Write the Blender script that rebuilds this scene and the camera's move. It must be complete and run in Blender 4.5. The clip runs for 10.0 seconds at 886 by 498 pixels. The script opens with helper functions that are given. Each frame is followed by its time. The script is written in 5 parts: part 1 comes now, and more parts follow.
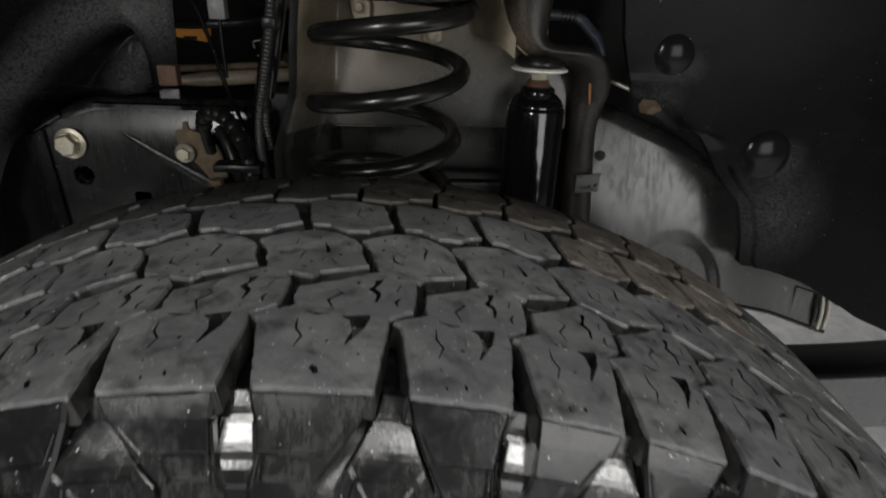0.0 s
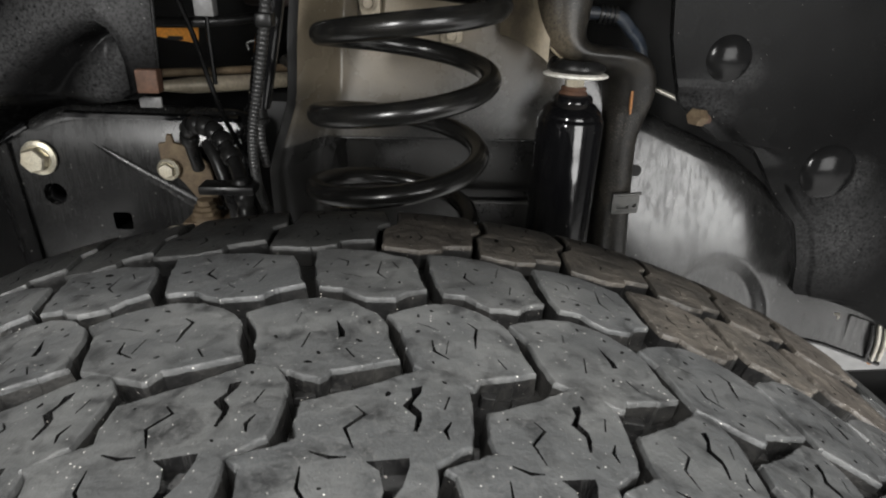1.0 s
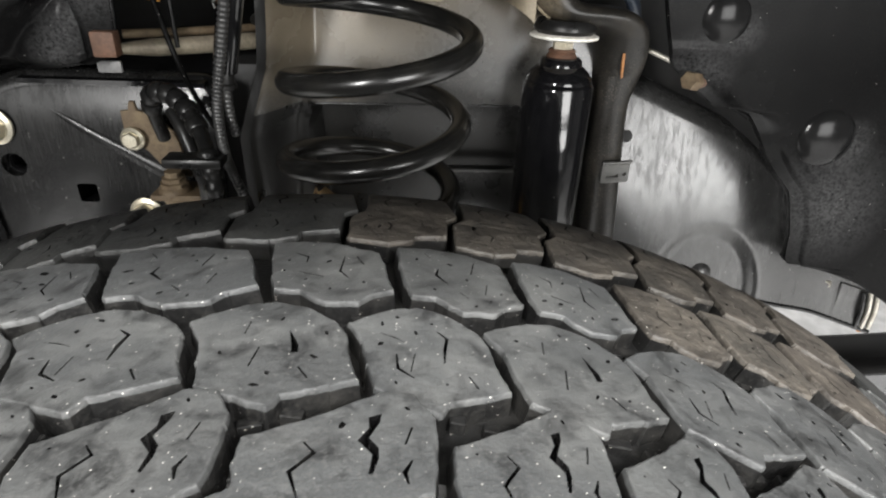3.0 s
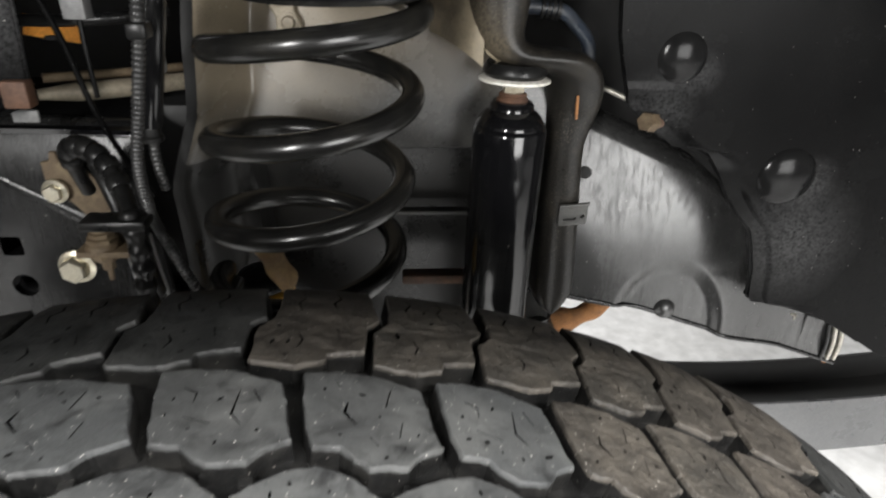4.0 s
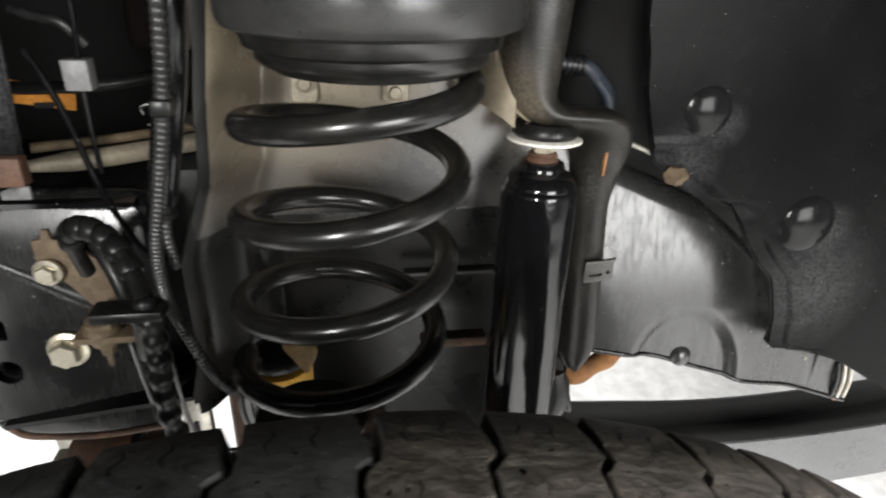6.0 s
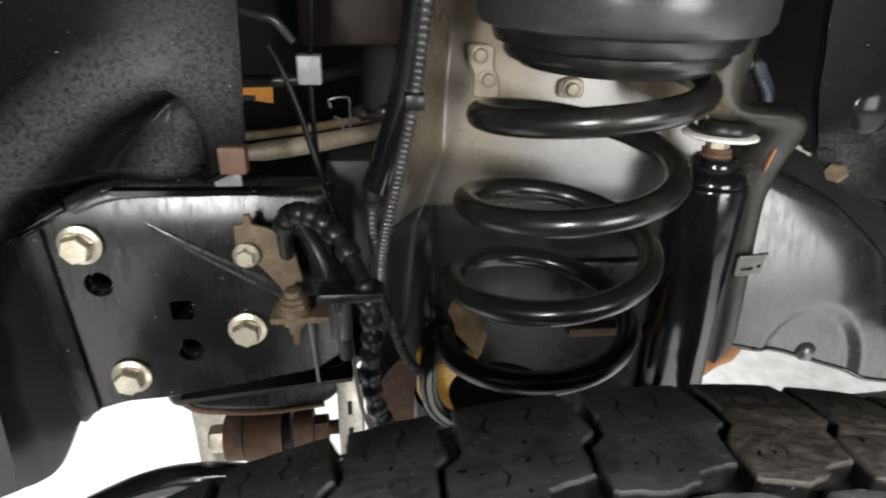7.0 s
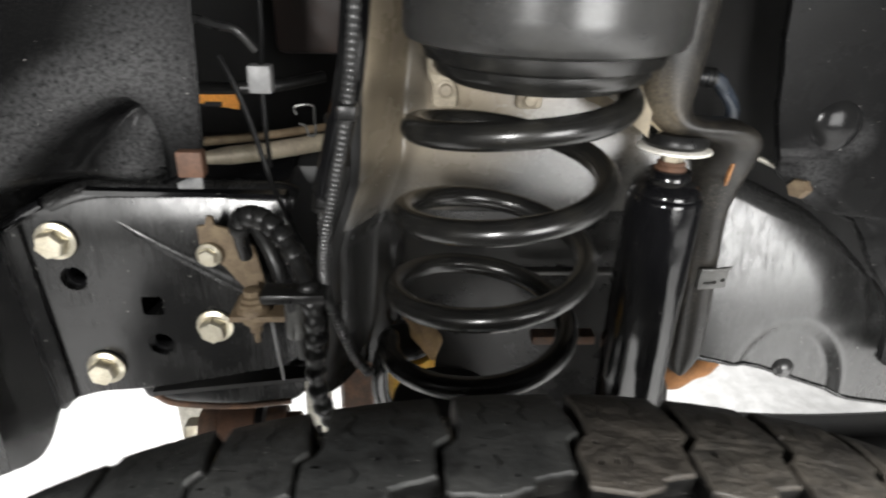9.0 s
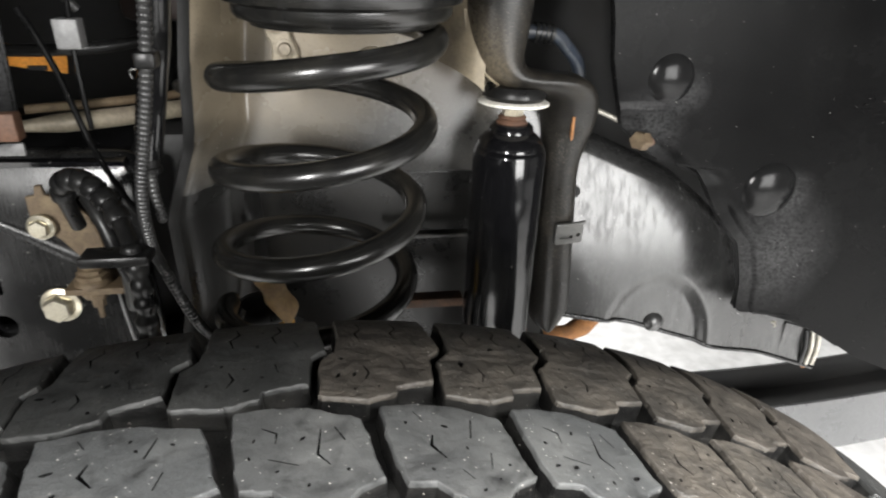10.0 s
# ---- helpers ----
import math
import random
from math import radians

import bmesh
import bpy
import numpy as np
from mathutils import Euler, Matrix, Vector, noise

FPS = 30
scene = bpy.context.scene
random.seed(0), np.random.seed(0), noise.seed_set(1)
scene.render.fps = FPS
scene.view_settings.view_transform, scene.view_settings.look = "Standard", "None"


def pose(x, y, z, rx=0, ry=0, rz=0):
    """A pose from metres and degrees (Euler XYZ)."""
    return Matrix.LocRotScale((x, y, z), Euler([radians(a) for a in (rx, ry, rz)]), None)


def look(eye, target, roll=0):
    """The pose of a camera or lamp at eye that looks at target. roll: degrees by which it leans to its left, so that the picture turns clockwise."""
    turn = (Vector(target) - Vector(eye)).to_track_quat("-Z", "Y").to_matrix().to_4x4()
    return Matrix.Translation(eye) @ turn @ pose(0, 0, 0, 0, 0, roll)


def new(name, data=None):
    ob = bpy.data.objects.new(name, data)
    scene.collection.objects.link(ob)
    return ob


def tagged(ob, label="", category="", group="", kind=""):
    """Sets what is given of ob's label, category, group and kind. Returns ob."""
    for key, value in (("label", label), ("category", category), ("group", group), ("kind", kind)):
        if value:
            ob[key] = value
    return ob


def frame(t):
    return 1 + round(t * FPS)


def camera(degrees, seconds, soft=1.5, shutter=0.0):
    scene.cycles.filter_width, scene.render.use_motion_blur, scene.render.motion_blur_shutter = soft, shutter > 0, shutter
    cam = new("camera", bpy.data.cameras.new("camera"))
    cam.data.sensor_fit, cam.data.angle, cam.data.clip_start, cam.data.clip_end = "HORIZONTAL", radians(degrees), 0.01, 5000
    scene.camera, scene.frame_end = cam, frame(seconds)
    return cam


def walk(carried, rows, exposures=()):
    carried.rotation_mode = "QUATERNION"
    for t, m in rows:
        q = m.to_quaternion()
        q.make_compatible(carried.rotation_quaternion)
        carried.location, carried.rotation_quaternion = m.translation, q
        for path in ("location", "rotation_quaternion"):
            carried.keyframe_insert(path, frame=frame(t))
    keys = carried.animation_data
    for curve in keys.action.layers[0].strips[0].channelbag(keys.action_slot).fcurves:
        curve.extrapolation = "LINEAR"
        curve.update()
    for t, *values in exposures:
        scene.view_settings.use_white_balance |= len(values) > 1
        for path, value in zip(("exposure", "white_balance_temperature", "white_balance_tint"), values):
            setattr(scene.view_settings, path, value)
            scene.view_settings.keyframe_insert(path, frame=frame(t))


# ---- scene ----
cam = camera(70.9, 10.0, soft=2.0, shutter=0.4)
PATH = [
    (0, (-0.004, -0.026, 0.956), (0.032, 1.792, 0.123), 1.4),
    (0.5, (-0.013, 0.023, 0.962), (0.02, 1.842, 0.131), 1.6),
    (1, (-0.021, 0.052, 0.947), (0.018, 1.871, 0.118), 1.5),
    (1.5, (-0.024, 0.062, 0.945), (0.023, 1.863, 0.077), 1.5),
    (2, (-0.022, 0.069, 0.944), (0.033, 1.841, 0.018), 1.6),
    (2.2, (-0.024, 0.072, 0.944), (0.037, 1.838, 0.007), 1.6),
    (3.5, (-0.003, 0.088, 0.958), (0.087, 1.845, 0.007), 1.7),
    (4, (0.007, 0.117, 0.97), (0.156, 1.877, 0.032), 1.7),
    (4.5, (0.018, 0.144, 0.976), (0.251, 1.918, 0.081), 1.5),
    (5, (0.021, 0.16, 0.974), (0.304, 1.933, 0.094), 1.4),
    (5.2, (0.022, 0.162, 0.976), (0.317, 1.937, 0.102), 1.4),
    (6.3, (-0.08, 0.157, 0.985), (0.205, 1.94, 0.124), 1.6),
    (6.5, (-0.103, 0.157, 0.985), (0.168, 1.938, 0.117), 1.5),
    (7, (-0.153, 0.153, 0.985), (0.064, 1.94, 0.112), 1.5),
    (7.5, (-0.188, 0.146, 0.984), (-0.039, 1.937, 0.106), 1.3),
    (8, (-0.208, 0.144, 0.98), (-0.113, 1.938, 0.103), 1.3),
    (8.5, (-0.179, 0.143, 0.988), (-0.093, 1.941, 0.117), 1.6),
    (9, (-0.098, 0.14, 0.993), (0.019, 1.939, 0.126), 1.7),
    (9.5, (-0.043, 0.129, 0.979), (0.123, 1.919, 0.103), 1.7),
    (10, (-0.029, 0.123, 0.97), (0.265, 1.898, 0.095), 1.7),
]
walk(cam, [(t, look(eye, target, roll)) for t, eye, target, roll in PATH],
     exposures=[(0, -1.75), (0.5, -1.4), (1.0, -0.6), (1.5, -0.1), (2.2, 0.0), (3.5, -0.05), (4.0, -0.25), (4.5, -0.2), (5.2, -0.15), (6.5, 0.2), (8.0, 0.15), (9.0, 0.35), (10, 0.35)])

# ---- world and light ----
world = bpy.data.worlds.new("world")
scene.world = world
world.use_nodes = True
world.node_tree.nodes["Background"].inputs[0].default_value = (0.75, 0.85, 1.0, 1)
world.node_tree.nodes["Background"].inputs[1].default_value = 0.4


def area_lamp(name, eye, target, sx, sy, watts, colour=(1, 1, 1)):
    d = bpy.data.lights.new(name, "AREA")
    d.shape, d.size, d.size_y, d.energy, d.color = "RECTANGLE", sx, sy, watts, colour
    ob = new(name, d)
    ob.matrix_world = look(eye, target)
    return ob


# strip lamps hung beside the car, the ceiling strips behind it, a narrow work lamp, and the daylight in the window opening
for lx, ly, watts in ((-0.6, -0.85, 92), (0.6, -0.85, 80), (1.25, -0.95, 110)):
    area_lamp("hung_strip_light", (lx, ly, 2.0), (lx, ly + 0.1, 0), 0.9, 0.2, watts, (1.0, 0.985, 0.96))
for lx, watts in ((-1.6, 280), (1.6, 45)):
    area_lamp("ceiling_strip_light", (lx, 3.0, 2.9), (lx, 3.0, 0), 0.3, 2.4, watts, (1.0, 0.985, 0.96))
area_lamp("work_lamp", (-1.02, -2.15, 1.50), (-0.1, 0.55, 0.80), 0.2, 0.72, 88, (1.0, 0.99, 0.97))
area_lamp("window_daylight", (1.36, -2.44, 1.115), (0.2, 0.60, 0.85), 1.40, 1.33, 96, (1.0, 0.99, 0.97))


# ---- materials ----
def material(name, base, rough=0.5, metal=0.0, dust=None, dust_amount=0.0, dust_scale=25.0, grain=0.0, grain_scale=400.0,
             rough_var=0.12, specks=None, speck_scale=160.0, speck_size=0.12, random_tint=None, coat=0.0, low=0.45, spec=0.5, streak=None, streak_amount=0.0, powder=None, patches=(), patch_colour=None, patch_grain=0.38, scuff=None):
    m = bpy.data.materials.new(name)
    m.use_nodes = True
    nt = m.node_tree
    n, l = nt.nodes, nt.links
    b = n["Principled BSDF"]
    b.inputs["Metallic"].default_value = metal
    b.inputs["Coat Weight"].default_value = coat
    b.inputs["Specular IOR Level"].default_value = spec
    geo = n.new("ShaderNodeNewGeometry")
    big = n.new("ShaderNodeTexNoise")
    big.inputs["Scale"].default_value, big.inputs["Detail"].default_value, big.inputs["Roughness"].default_value = dust_scale, 6, 0.65
    l.new(geo.outputs["Position"], big.inputs["Vector"])
    fine = n.new("ShaderNodeTexNoise")
    fine.inputs["Scale"].default_value, fine.inputs["Detail"].default_value = grain_scale, 3
    l.new(geo.outputs["Position"], fine.inputs["Vector"])

    def mix(fac, a, bb):
        x = n.new("ShaderNodeMix")
        x.data_type = "RGBA"
        for sock, v in ((x.inputs[0], fac), (x.inputs[6], a), (x.inputs[7], bb)):
            if hasattr(v, "links"):
                l.new(v, sock)
            else:
                sock.default_value = v if isinstance(v, float) else (*v, 1)
        return x.outputs[2]

    def ramp(value, lo, hi, a=0.0, bb=1.0):
        x = n.new("ShaderNodeMapRange")
        l.new(value, x.inputs[0])
        for k, v in zip((1, 2, 3, 4), (lo, hi, a, bb)):
            x.inputs[k].default_value = v
        return x.outputs[0]

    dark = tuple(0.84 * c for c in base)
    light = tuple(min(1, 1.14 * c) for c in base)
    colour = mix(ramp(fine.outputs[0], 0.35, 0.65), dark, light)
    if random_tint:
        info = n.new("ShaderNodeObjectInfo")
        colour = mix(ramp(info.outputs["Random"], 0.5, 1.0, 0.0, 0.6), colour, random_tint)
    if dust:
        colour = mix(ramp(big.outputs[0], low, low + 0.25, 0.0, dust_amount), colour, dust)
    if streak:
        stretch = n.new("ShaderNodeMapping")
        stretch.inputs["Scale"].default_value = (1, 1, 0.05)
        l.new(geo.outputs["Position"], stretch.inputs[0])
        runs = n.new("ShaderNodeTexNoise")
        runs.inputs["Scale"].default_value, runs.inputs["Detail"].default_value, runs.inputs["Roughness"].default_value = 210, 6, 0.8
        l.new(stretch.outputs[0], runs.inputs["Vector"])
        where = ramp(big.outputs[0], 0.40, 0.52)
        both = n.new("ShaderNodeMath")
        both.operation = "MULTIPLY"
        l.new(where, both.inputs[0])
        l.new(ramp(runs.outputs[0], 0.47, 0.6, 0.0, streak_amount), both.inputs[1])
        colour = mix(both.outputs[0], colour, streak)
    if scuff:
        torn = n.new("ShaderNodeTexNoise")
        torn.inputs["Scale"].default_value, torn.inputs["Detail"].default_value, torn.inputs["Roughness"].default_value = 75, 7, 0.7
        torn.inputs["Distortion"].default_value = 0.6
        l.new(geo.outputs["Position"], torn.inputs["Vector"])
        colour = mix(ramp(torn.outputs[0], 0.50, 0.68, 0.0, 0.9), colour, scuff)
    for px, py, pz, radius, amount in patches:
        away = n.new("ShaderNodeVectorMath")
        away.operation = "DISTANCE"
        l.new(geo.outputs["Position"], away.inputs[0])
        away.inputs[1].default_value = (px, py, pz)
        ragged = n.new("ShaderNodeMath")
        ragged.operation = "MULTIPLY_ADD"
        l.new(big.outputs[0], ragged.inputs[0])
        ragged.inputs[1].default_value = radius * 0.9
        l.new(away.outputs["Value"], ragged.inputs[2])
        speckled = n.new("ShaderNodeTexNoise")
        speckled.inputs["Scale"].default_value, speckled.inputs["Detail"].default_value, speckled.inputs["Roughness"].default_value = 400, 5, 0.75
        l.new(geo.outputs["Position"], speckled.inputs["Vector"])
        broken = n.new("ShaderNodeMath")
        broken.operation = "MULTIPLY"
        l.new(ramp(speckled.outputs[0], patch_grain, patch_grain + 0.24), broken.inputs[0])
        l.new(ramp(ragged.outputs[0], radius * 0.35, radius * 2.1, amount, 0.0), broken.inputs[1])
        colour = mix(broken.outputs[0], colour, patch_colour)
    if powder:
        tiny = n.new("ShaderNodeTexNoise")
        tiny.inputs["Scale"].default_value, tiny.inputs["Detail"].default_value = 900, 2
        l.new(geo.outputs["Position"], tiny.inputs["Vector"])
        cloud = n.new("ShaderNodeTexNoise")
        cloud.inputs["Scale"].default_value, cloud.inputs["Detail"].default_value = 14, 4
        l.new(geo.outputs["Position"], cloud.inputs["Vector"])
        spots = n.new("ShaderNodeMath")
        spots.operation = "MULTIPLY"
        l.new(ramp(tiny.outputs[0], 0.55, 0.68), spots.inputs[0])
        l.new(ramp(cloud.outputs[0], 0.35, 0.75, 0.05, 0.8), spots.inputs[1])
        colour = mix(spots.outputs[0], colour, powder)
    if specks:
        v = n.new("ShaderNodeTexVoronoi")
        v.inputs["Scale"].default_value = speck_scale
        l.new(geo.outputs["Position"], v.inputs["Vector"])
        hue = n.new("ShaderNodeSeparateColor")
        l.new(v.outputs["Color"], hue.inputs[0])
        size = n.new("ShaderNodeMath")
        size.operation = "POWER"
        l.new(hue.outputs[0], size.inputs[0])
        size.inputs[1].default_value = 2.5
        edge = n.new("ShaderNodeMath")
        edge.operation = "MULTIPLY_ADD"
        l.new(size.outputs[0], edge.inputs[0])
        edge.inputs[1].default_value = -2.2 * speck_size
        l.new(v.outputs["Distance"], edge.inputs[2])
        colour = mix(ramp(edge.outputs[0], 0.0, 0.02, 1.0, 0.0), colour, specks)
    l.new(colour, b.inputs["Base Color"])
    gloss = ramp(big.outputs[0], 0.3, 0.7, max(0.03, rough - rough_var), min(1, rough + rough_var))
    if streak:
        duller = n.new("ShaderNodeMath")
        duller.operation = "MULTIPLY_ADD"
        l.new(both.outputs[0], duller.inputs[0])
        duller.inputs[1].default_value = 0.14
        l.new(gloss, duller.inputs[2])
        gloss = duller.outputs[0]
    l.new(gloss, b.inputs["Roughness"])
    if grain:
        bump = n.new("ShaderNodeBump")
        bump.inputs["Strength"].default_value, bump.inputs["Distance"].default_value = grain, 0.001
        l.new(fine.outputs[0], bump.inputs["Height"])
        l.new(bump.outputs[0], b.inputs["Normal"])
    return m


def wobble(m, scale, strength):
    """Slow waviness of pressed sheet, on top of what the material has."""
    n, l = m.node_tree.nodes, m.node_tree.links
    b = n["Principled BSDF"]
    geo, tex, bump = n.new("ShaderNodeNewGeometry"), n.new("ShaderNodeTexNoise"), n.new("ShaderNodeBump")
    tex.inputs["Scale"].default_value, tex.inputs["Detail"].default_value = scale, 2
    l.new(geo.outputs["Position"], tex.inputs["Vector"])
    bump.inputs["Strength"].default_value, bump.inputs["Distance"].default_value = strength, 0.01
    l.new(tex.outputs[0], bump.inputs["Height"])
    old = b.inputs["Normal"].links
    if old:
        l.new(old[0].from_socket, bump.inputs["Normal"])
    l.new(bump.outputs[0], b.inputs["Normal"])


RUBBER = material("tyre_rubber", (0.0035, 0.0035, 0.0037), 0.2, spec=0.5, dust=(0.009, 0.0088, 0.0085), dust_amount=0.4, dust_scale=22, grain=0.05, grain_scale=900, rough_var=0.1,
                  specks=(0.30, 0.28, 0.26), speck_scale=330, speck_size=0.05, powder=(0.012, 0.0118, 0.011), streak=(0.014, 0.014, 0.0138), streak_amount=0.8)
TREAD = material("tread_rubber", (0.046, 0.0476, 0.0482), 0.44, dust=(0.082, 0.083, 0.081), dust_amount=0.75, dust_scale=34, grain=0.22, grain_scale=1300, powder=(0.066, 0.0665, 0.065),
                 specks=(0.46, 0.45, 0.42), speck_scale=680, speck_size=0.066, random_tint=(0.038, 0.0385, 0.038), scuff=(0.010, 0.0102, 0.0104))
MUDDY = material("dusty_brown_tread", (0.030, 0.0275, 0.024), 0.58, dust=(0.070, 0.060, 0.048), dust_amount=0.75, dust_scale=60, grain=0.4, grain_scale=800, low=0.42, powder=(0.10, 0.088, 0.072),
                 specks=(0.42, 0.40, 0.36), speck_scale=560, speck_size=0.06, random_tint=(0.042, 0.035, 0.029), scuff=(0.014, 0.012, 0.010))
# inner row: clean rubber, its shade put into a darker colour
DARKTREAD = material("shaded_tread_rubber", (0.022, 0.0228, 0.0224), 0.46, dust=(0.044, 0.044, 0.042), dust_amount=0.65, dust_scale=34, grain=0.22, grain_scale=1300, powder=(0.045, 0.045, 0.043),
                     specks=(0.46, 0.45, 0.42), speck_scale=560, speck_size=0.055, scuff=(0.006, 0.006, 0.006))
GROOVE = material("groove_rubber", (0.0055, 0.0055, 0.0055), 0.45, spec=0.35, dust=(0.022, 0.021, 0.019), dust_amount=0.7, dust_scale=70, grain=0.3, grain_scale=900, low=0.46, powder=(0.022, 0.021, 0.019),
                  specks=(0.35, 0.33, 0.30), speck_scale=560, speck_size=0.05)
wobble(TREAD, 170, 0.05)
wobble(MUDDY, 150, 0.18)
wobble(DARKTREAD, 150, 0.12)
SPRING = material("spring_enamel", (0.0085, 0.0084, 0.0080), 0.24, dust=(0.026, 0.0245, 0.020), dust_amount=0.5, dust_scale=40, grain=0.02, grain_scale=700, rough_var=0.03)
GLOSS = material("gloss_black_paint", (0.004, 0.004, 0.0045), 0.12, dust=(0.014, 0.014, 0.013), dust_amount=0.4, dust_scale=20, grain=0.03, grain_scale=500, rough_var=0.05,
                 specks=(0.12, 0.12, 0.11), speck_scale=130, speck_size=0.04)
SATIN = material("satin_black_paint", (0.006, 0.006, 0.0062), 0.22, spec=0.38, dust=(0.020, 0.020, 0.0195), dust_amount=0.75, dust_scale=11, low=0.44, grain=0.03, grain_scale=500, rough_var=0.07,
                 specks=(0.12, 0.12, 0.11), speck_scale=130, speck_size=0.05, streak=(0.003, 0.003, 0.003), streak_amount=0.85, powder=(0.028, 0.028, 0.026))
FRAME = material("frame_coating", (0.012, 0.012, 0.0115), 0.36, dust=(0.04, 0.037, 0.031), dust_amount=0.5, dust_scale=16, grain=0.04, grain_scale=450, rough_var=0.12,
                 specks=(0.15, 0.14, 0.12), speck_scale=140, speck_size=0.04, powder=(0.14, 0.12, 0.09))
# pale patches: dust, and along the left arch lit faces put into colour
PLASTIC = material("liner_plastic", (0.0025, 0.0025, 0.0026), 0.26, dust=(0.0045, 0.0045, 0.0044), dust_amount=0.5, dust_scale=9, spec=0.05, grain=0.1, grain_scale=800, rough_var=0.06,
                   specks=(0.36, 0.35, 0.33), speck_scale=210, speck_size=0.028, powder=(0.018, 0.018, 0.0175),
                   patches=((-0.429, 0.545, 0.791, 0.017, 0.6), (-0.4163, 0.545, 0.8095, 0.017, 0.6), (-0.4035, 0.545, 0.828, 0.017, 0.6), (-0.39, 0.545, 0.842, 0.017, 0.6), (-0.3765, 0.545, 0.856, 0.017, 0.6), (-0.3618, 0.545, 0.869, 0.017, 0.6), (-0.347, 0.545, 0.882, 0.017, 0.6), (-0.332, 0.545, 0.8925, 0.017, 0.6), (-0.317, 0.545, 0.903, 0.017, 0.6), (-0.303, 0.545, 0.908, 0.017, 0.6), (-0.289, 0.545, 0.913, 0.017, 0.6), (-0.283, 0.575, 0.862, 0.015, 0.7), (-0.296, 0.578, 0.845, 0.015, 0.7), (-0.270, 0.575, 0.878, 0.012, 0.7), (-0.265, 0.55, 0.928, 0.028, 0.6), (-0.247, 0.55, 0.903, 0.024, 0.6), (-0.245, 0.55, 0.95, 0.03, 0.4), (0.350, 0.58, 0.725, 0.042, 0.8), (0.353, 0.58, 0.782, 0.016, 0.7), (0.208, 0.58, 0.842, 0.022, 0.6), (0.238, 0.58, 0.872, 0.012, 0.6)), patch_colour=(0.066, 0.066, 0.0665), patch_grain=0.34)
# glossier, lighter copy of the liner plastic, so the bosses catch a highlight
BOSS = material("shinier_liner_plastic", (0.008, 0.008, 0.0081), 0.15, dust=(0.012, 0.012, 0.0118), dust_amount=0.5, dust_scale=60, spec=0.13, grain=0.05, grain_scale=800, rough_var=0.04, specks=(0.32, 0.31, 0.29), speck_scale=210, speck_size=0.022)
HOSE = material("black_hose", (0.007, 0.007, 0.007), 0.34, spec=0.25, dust=(0.018, 0.0175, 0.016), dust_amount=0.5, dust_scale=60, grain=0.1)
CONDUIT = material("ribbed_conduit_plastic", (0.027, 0.027, 0.027), 0.32, dust=(0.05, 0.05, 0.046), dust_amount=0.5, dust_scale=60)
CLIP = material("dull_clip_steel", (0.075, 0.075, 0.072), 0.38, 0.5, dust=(0.08, 0.077, 0.068), dust_amount=0.4, dust_scale=90)
BLUEHOSE = material("blue_black_rubber", (0.02, 0.026, 0.036), 0.35, dust=(0.06, 0.06, 0.06), dust_amount=0.4, dust_scale=60)
BLACKWEB = material("dark_lower_web", (0.008, 0.008, 0.0077), 0.3, dust=(0.017, 0.0164, 0.0145), dust_amount=0.5, dust_scale=14, grain=0.04, grain_scale=450, powder=(0.024, 0.023, 0.020), spec=0.25)
BUCKET = material("black_pressed_steel", (0.026, 0.026, 0.0257), 0.30, dust=(0.040, 0.0385, 0.035), dust_amount=0.5, dust_scale=22, grain=0.03, grain_scale=450, rough_var=0.08, powder=(0.05, 0.045, 0.035))
TOWERPAINT = material("dusty_tower_paint", (0.0105, 0.0098, 0.0088), 0.36, spec=0.25, dust=(0.045, 0.038, 0.028), dust_amount=0.6, dust_scale=30, grain=0.08, grain_scale=450, low=0.5, powder=(0.11, 0.099, 0.08), specks=(0.3, 0.28, 0.24), speck_scale=330, speck_size=0.03,
                      patches=((0.058, 0.56, 0.905, 0.022, 0.6), (0.072, 0.555, 0.888, 0.014, 0.7)), patch_colour=(0.20, 0.165, 0.115), patch_grain=0.3)
SIDEPAINT = material("satin_side_paint", (0.005, 0.005, 0.0052), 0.2, dust=(0.016, 0.016, 0.015), dust_amount=0.5, dust_scale=10, grain=0.03, grain_scale=500, rough_var=0.06, powder=(0.04, 0.04, 0.037))
TANDUST = material("dusty_tan_paint", (0.12, 0.10, 0.072), 0.5, dust=(0.30, 0.25, 0.17), dust_amount=0.9, dust_scale=20, grain=0.2, grain_scale=600, low=0.42, powder=(0.2, 0.17, 0.13))
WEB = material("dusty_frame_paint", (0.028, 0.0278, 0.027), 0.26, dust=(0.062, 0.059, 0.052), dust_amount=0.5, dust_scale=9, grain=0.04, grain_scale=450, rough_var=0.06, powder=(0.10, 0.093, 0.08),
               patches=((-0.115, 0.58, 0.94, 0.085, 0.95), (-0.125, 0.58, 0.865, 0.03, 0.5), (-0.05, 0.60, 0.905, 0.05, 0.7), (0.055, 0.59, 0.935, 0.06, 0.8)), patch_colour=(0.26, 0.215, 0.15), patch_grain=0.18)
RAILPAINT = material("dull_grey_filmed_paint", (0.030, 0.030, 0.0297), 0.25, dust=(0.068, 0.068, 0.0665), dust_amount=0.7, dust_scale=9, grain=0.04, grain_scale=500, rough_var=0.06, low=0.38, spec=0.65,
                     specks=(0.5, 0.5, 0.48), speck_scale=150, speck_size=0.04, streak=(0.009, 0.009, 0.0087), streak_amount=0.95)
wobble(RAILPAINT, 10, 0.08)
ZINC = material("zinc_plated_steel", (0.62, 0.58, 0.47), 0.42, 0.85, dust=(0.3, 0.24, 0.15), dust_amount=0.5, dust_scale=120, grain=0.15, grain_scale=900)
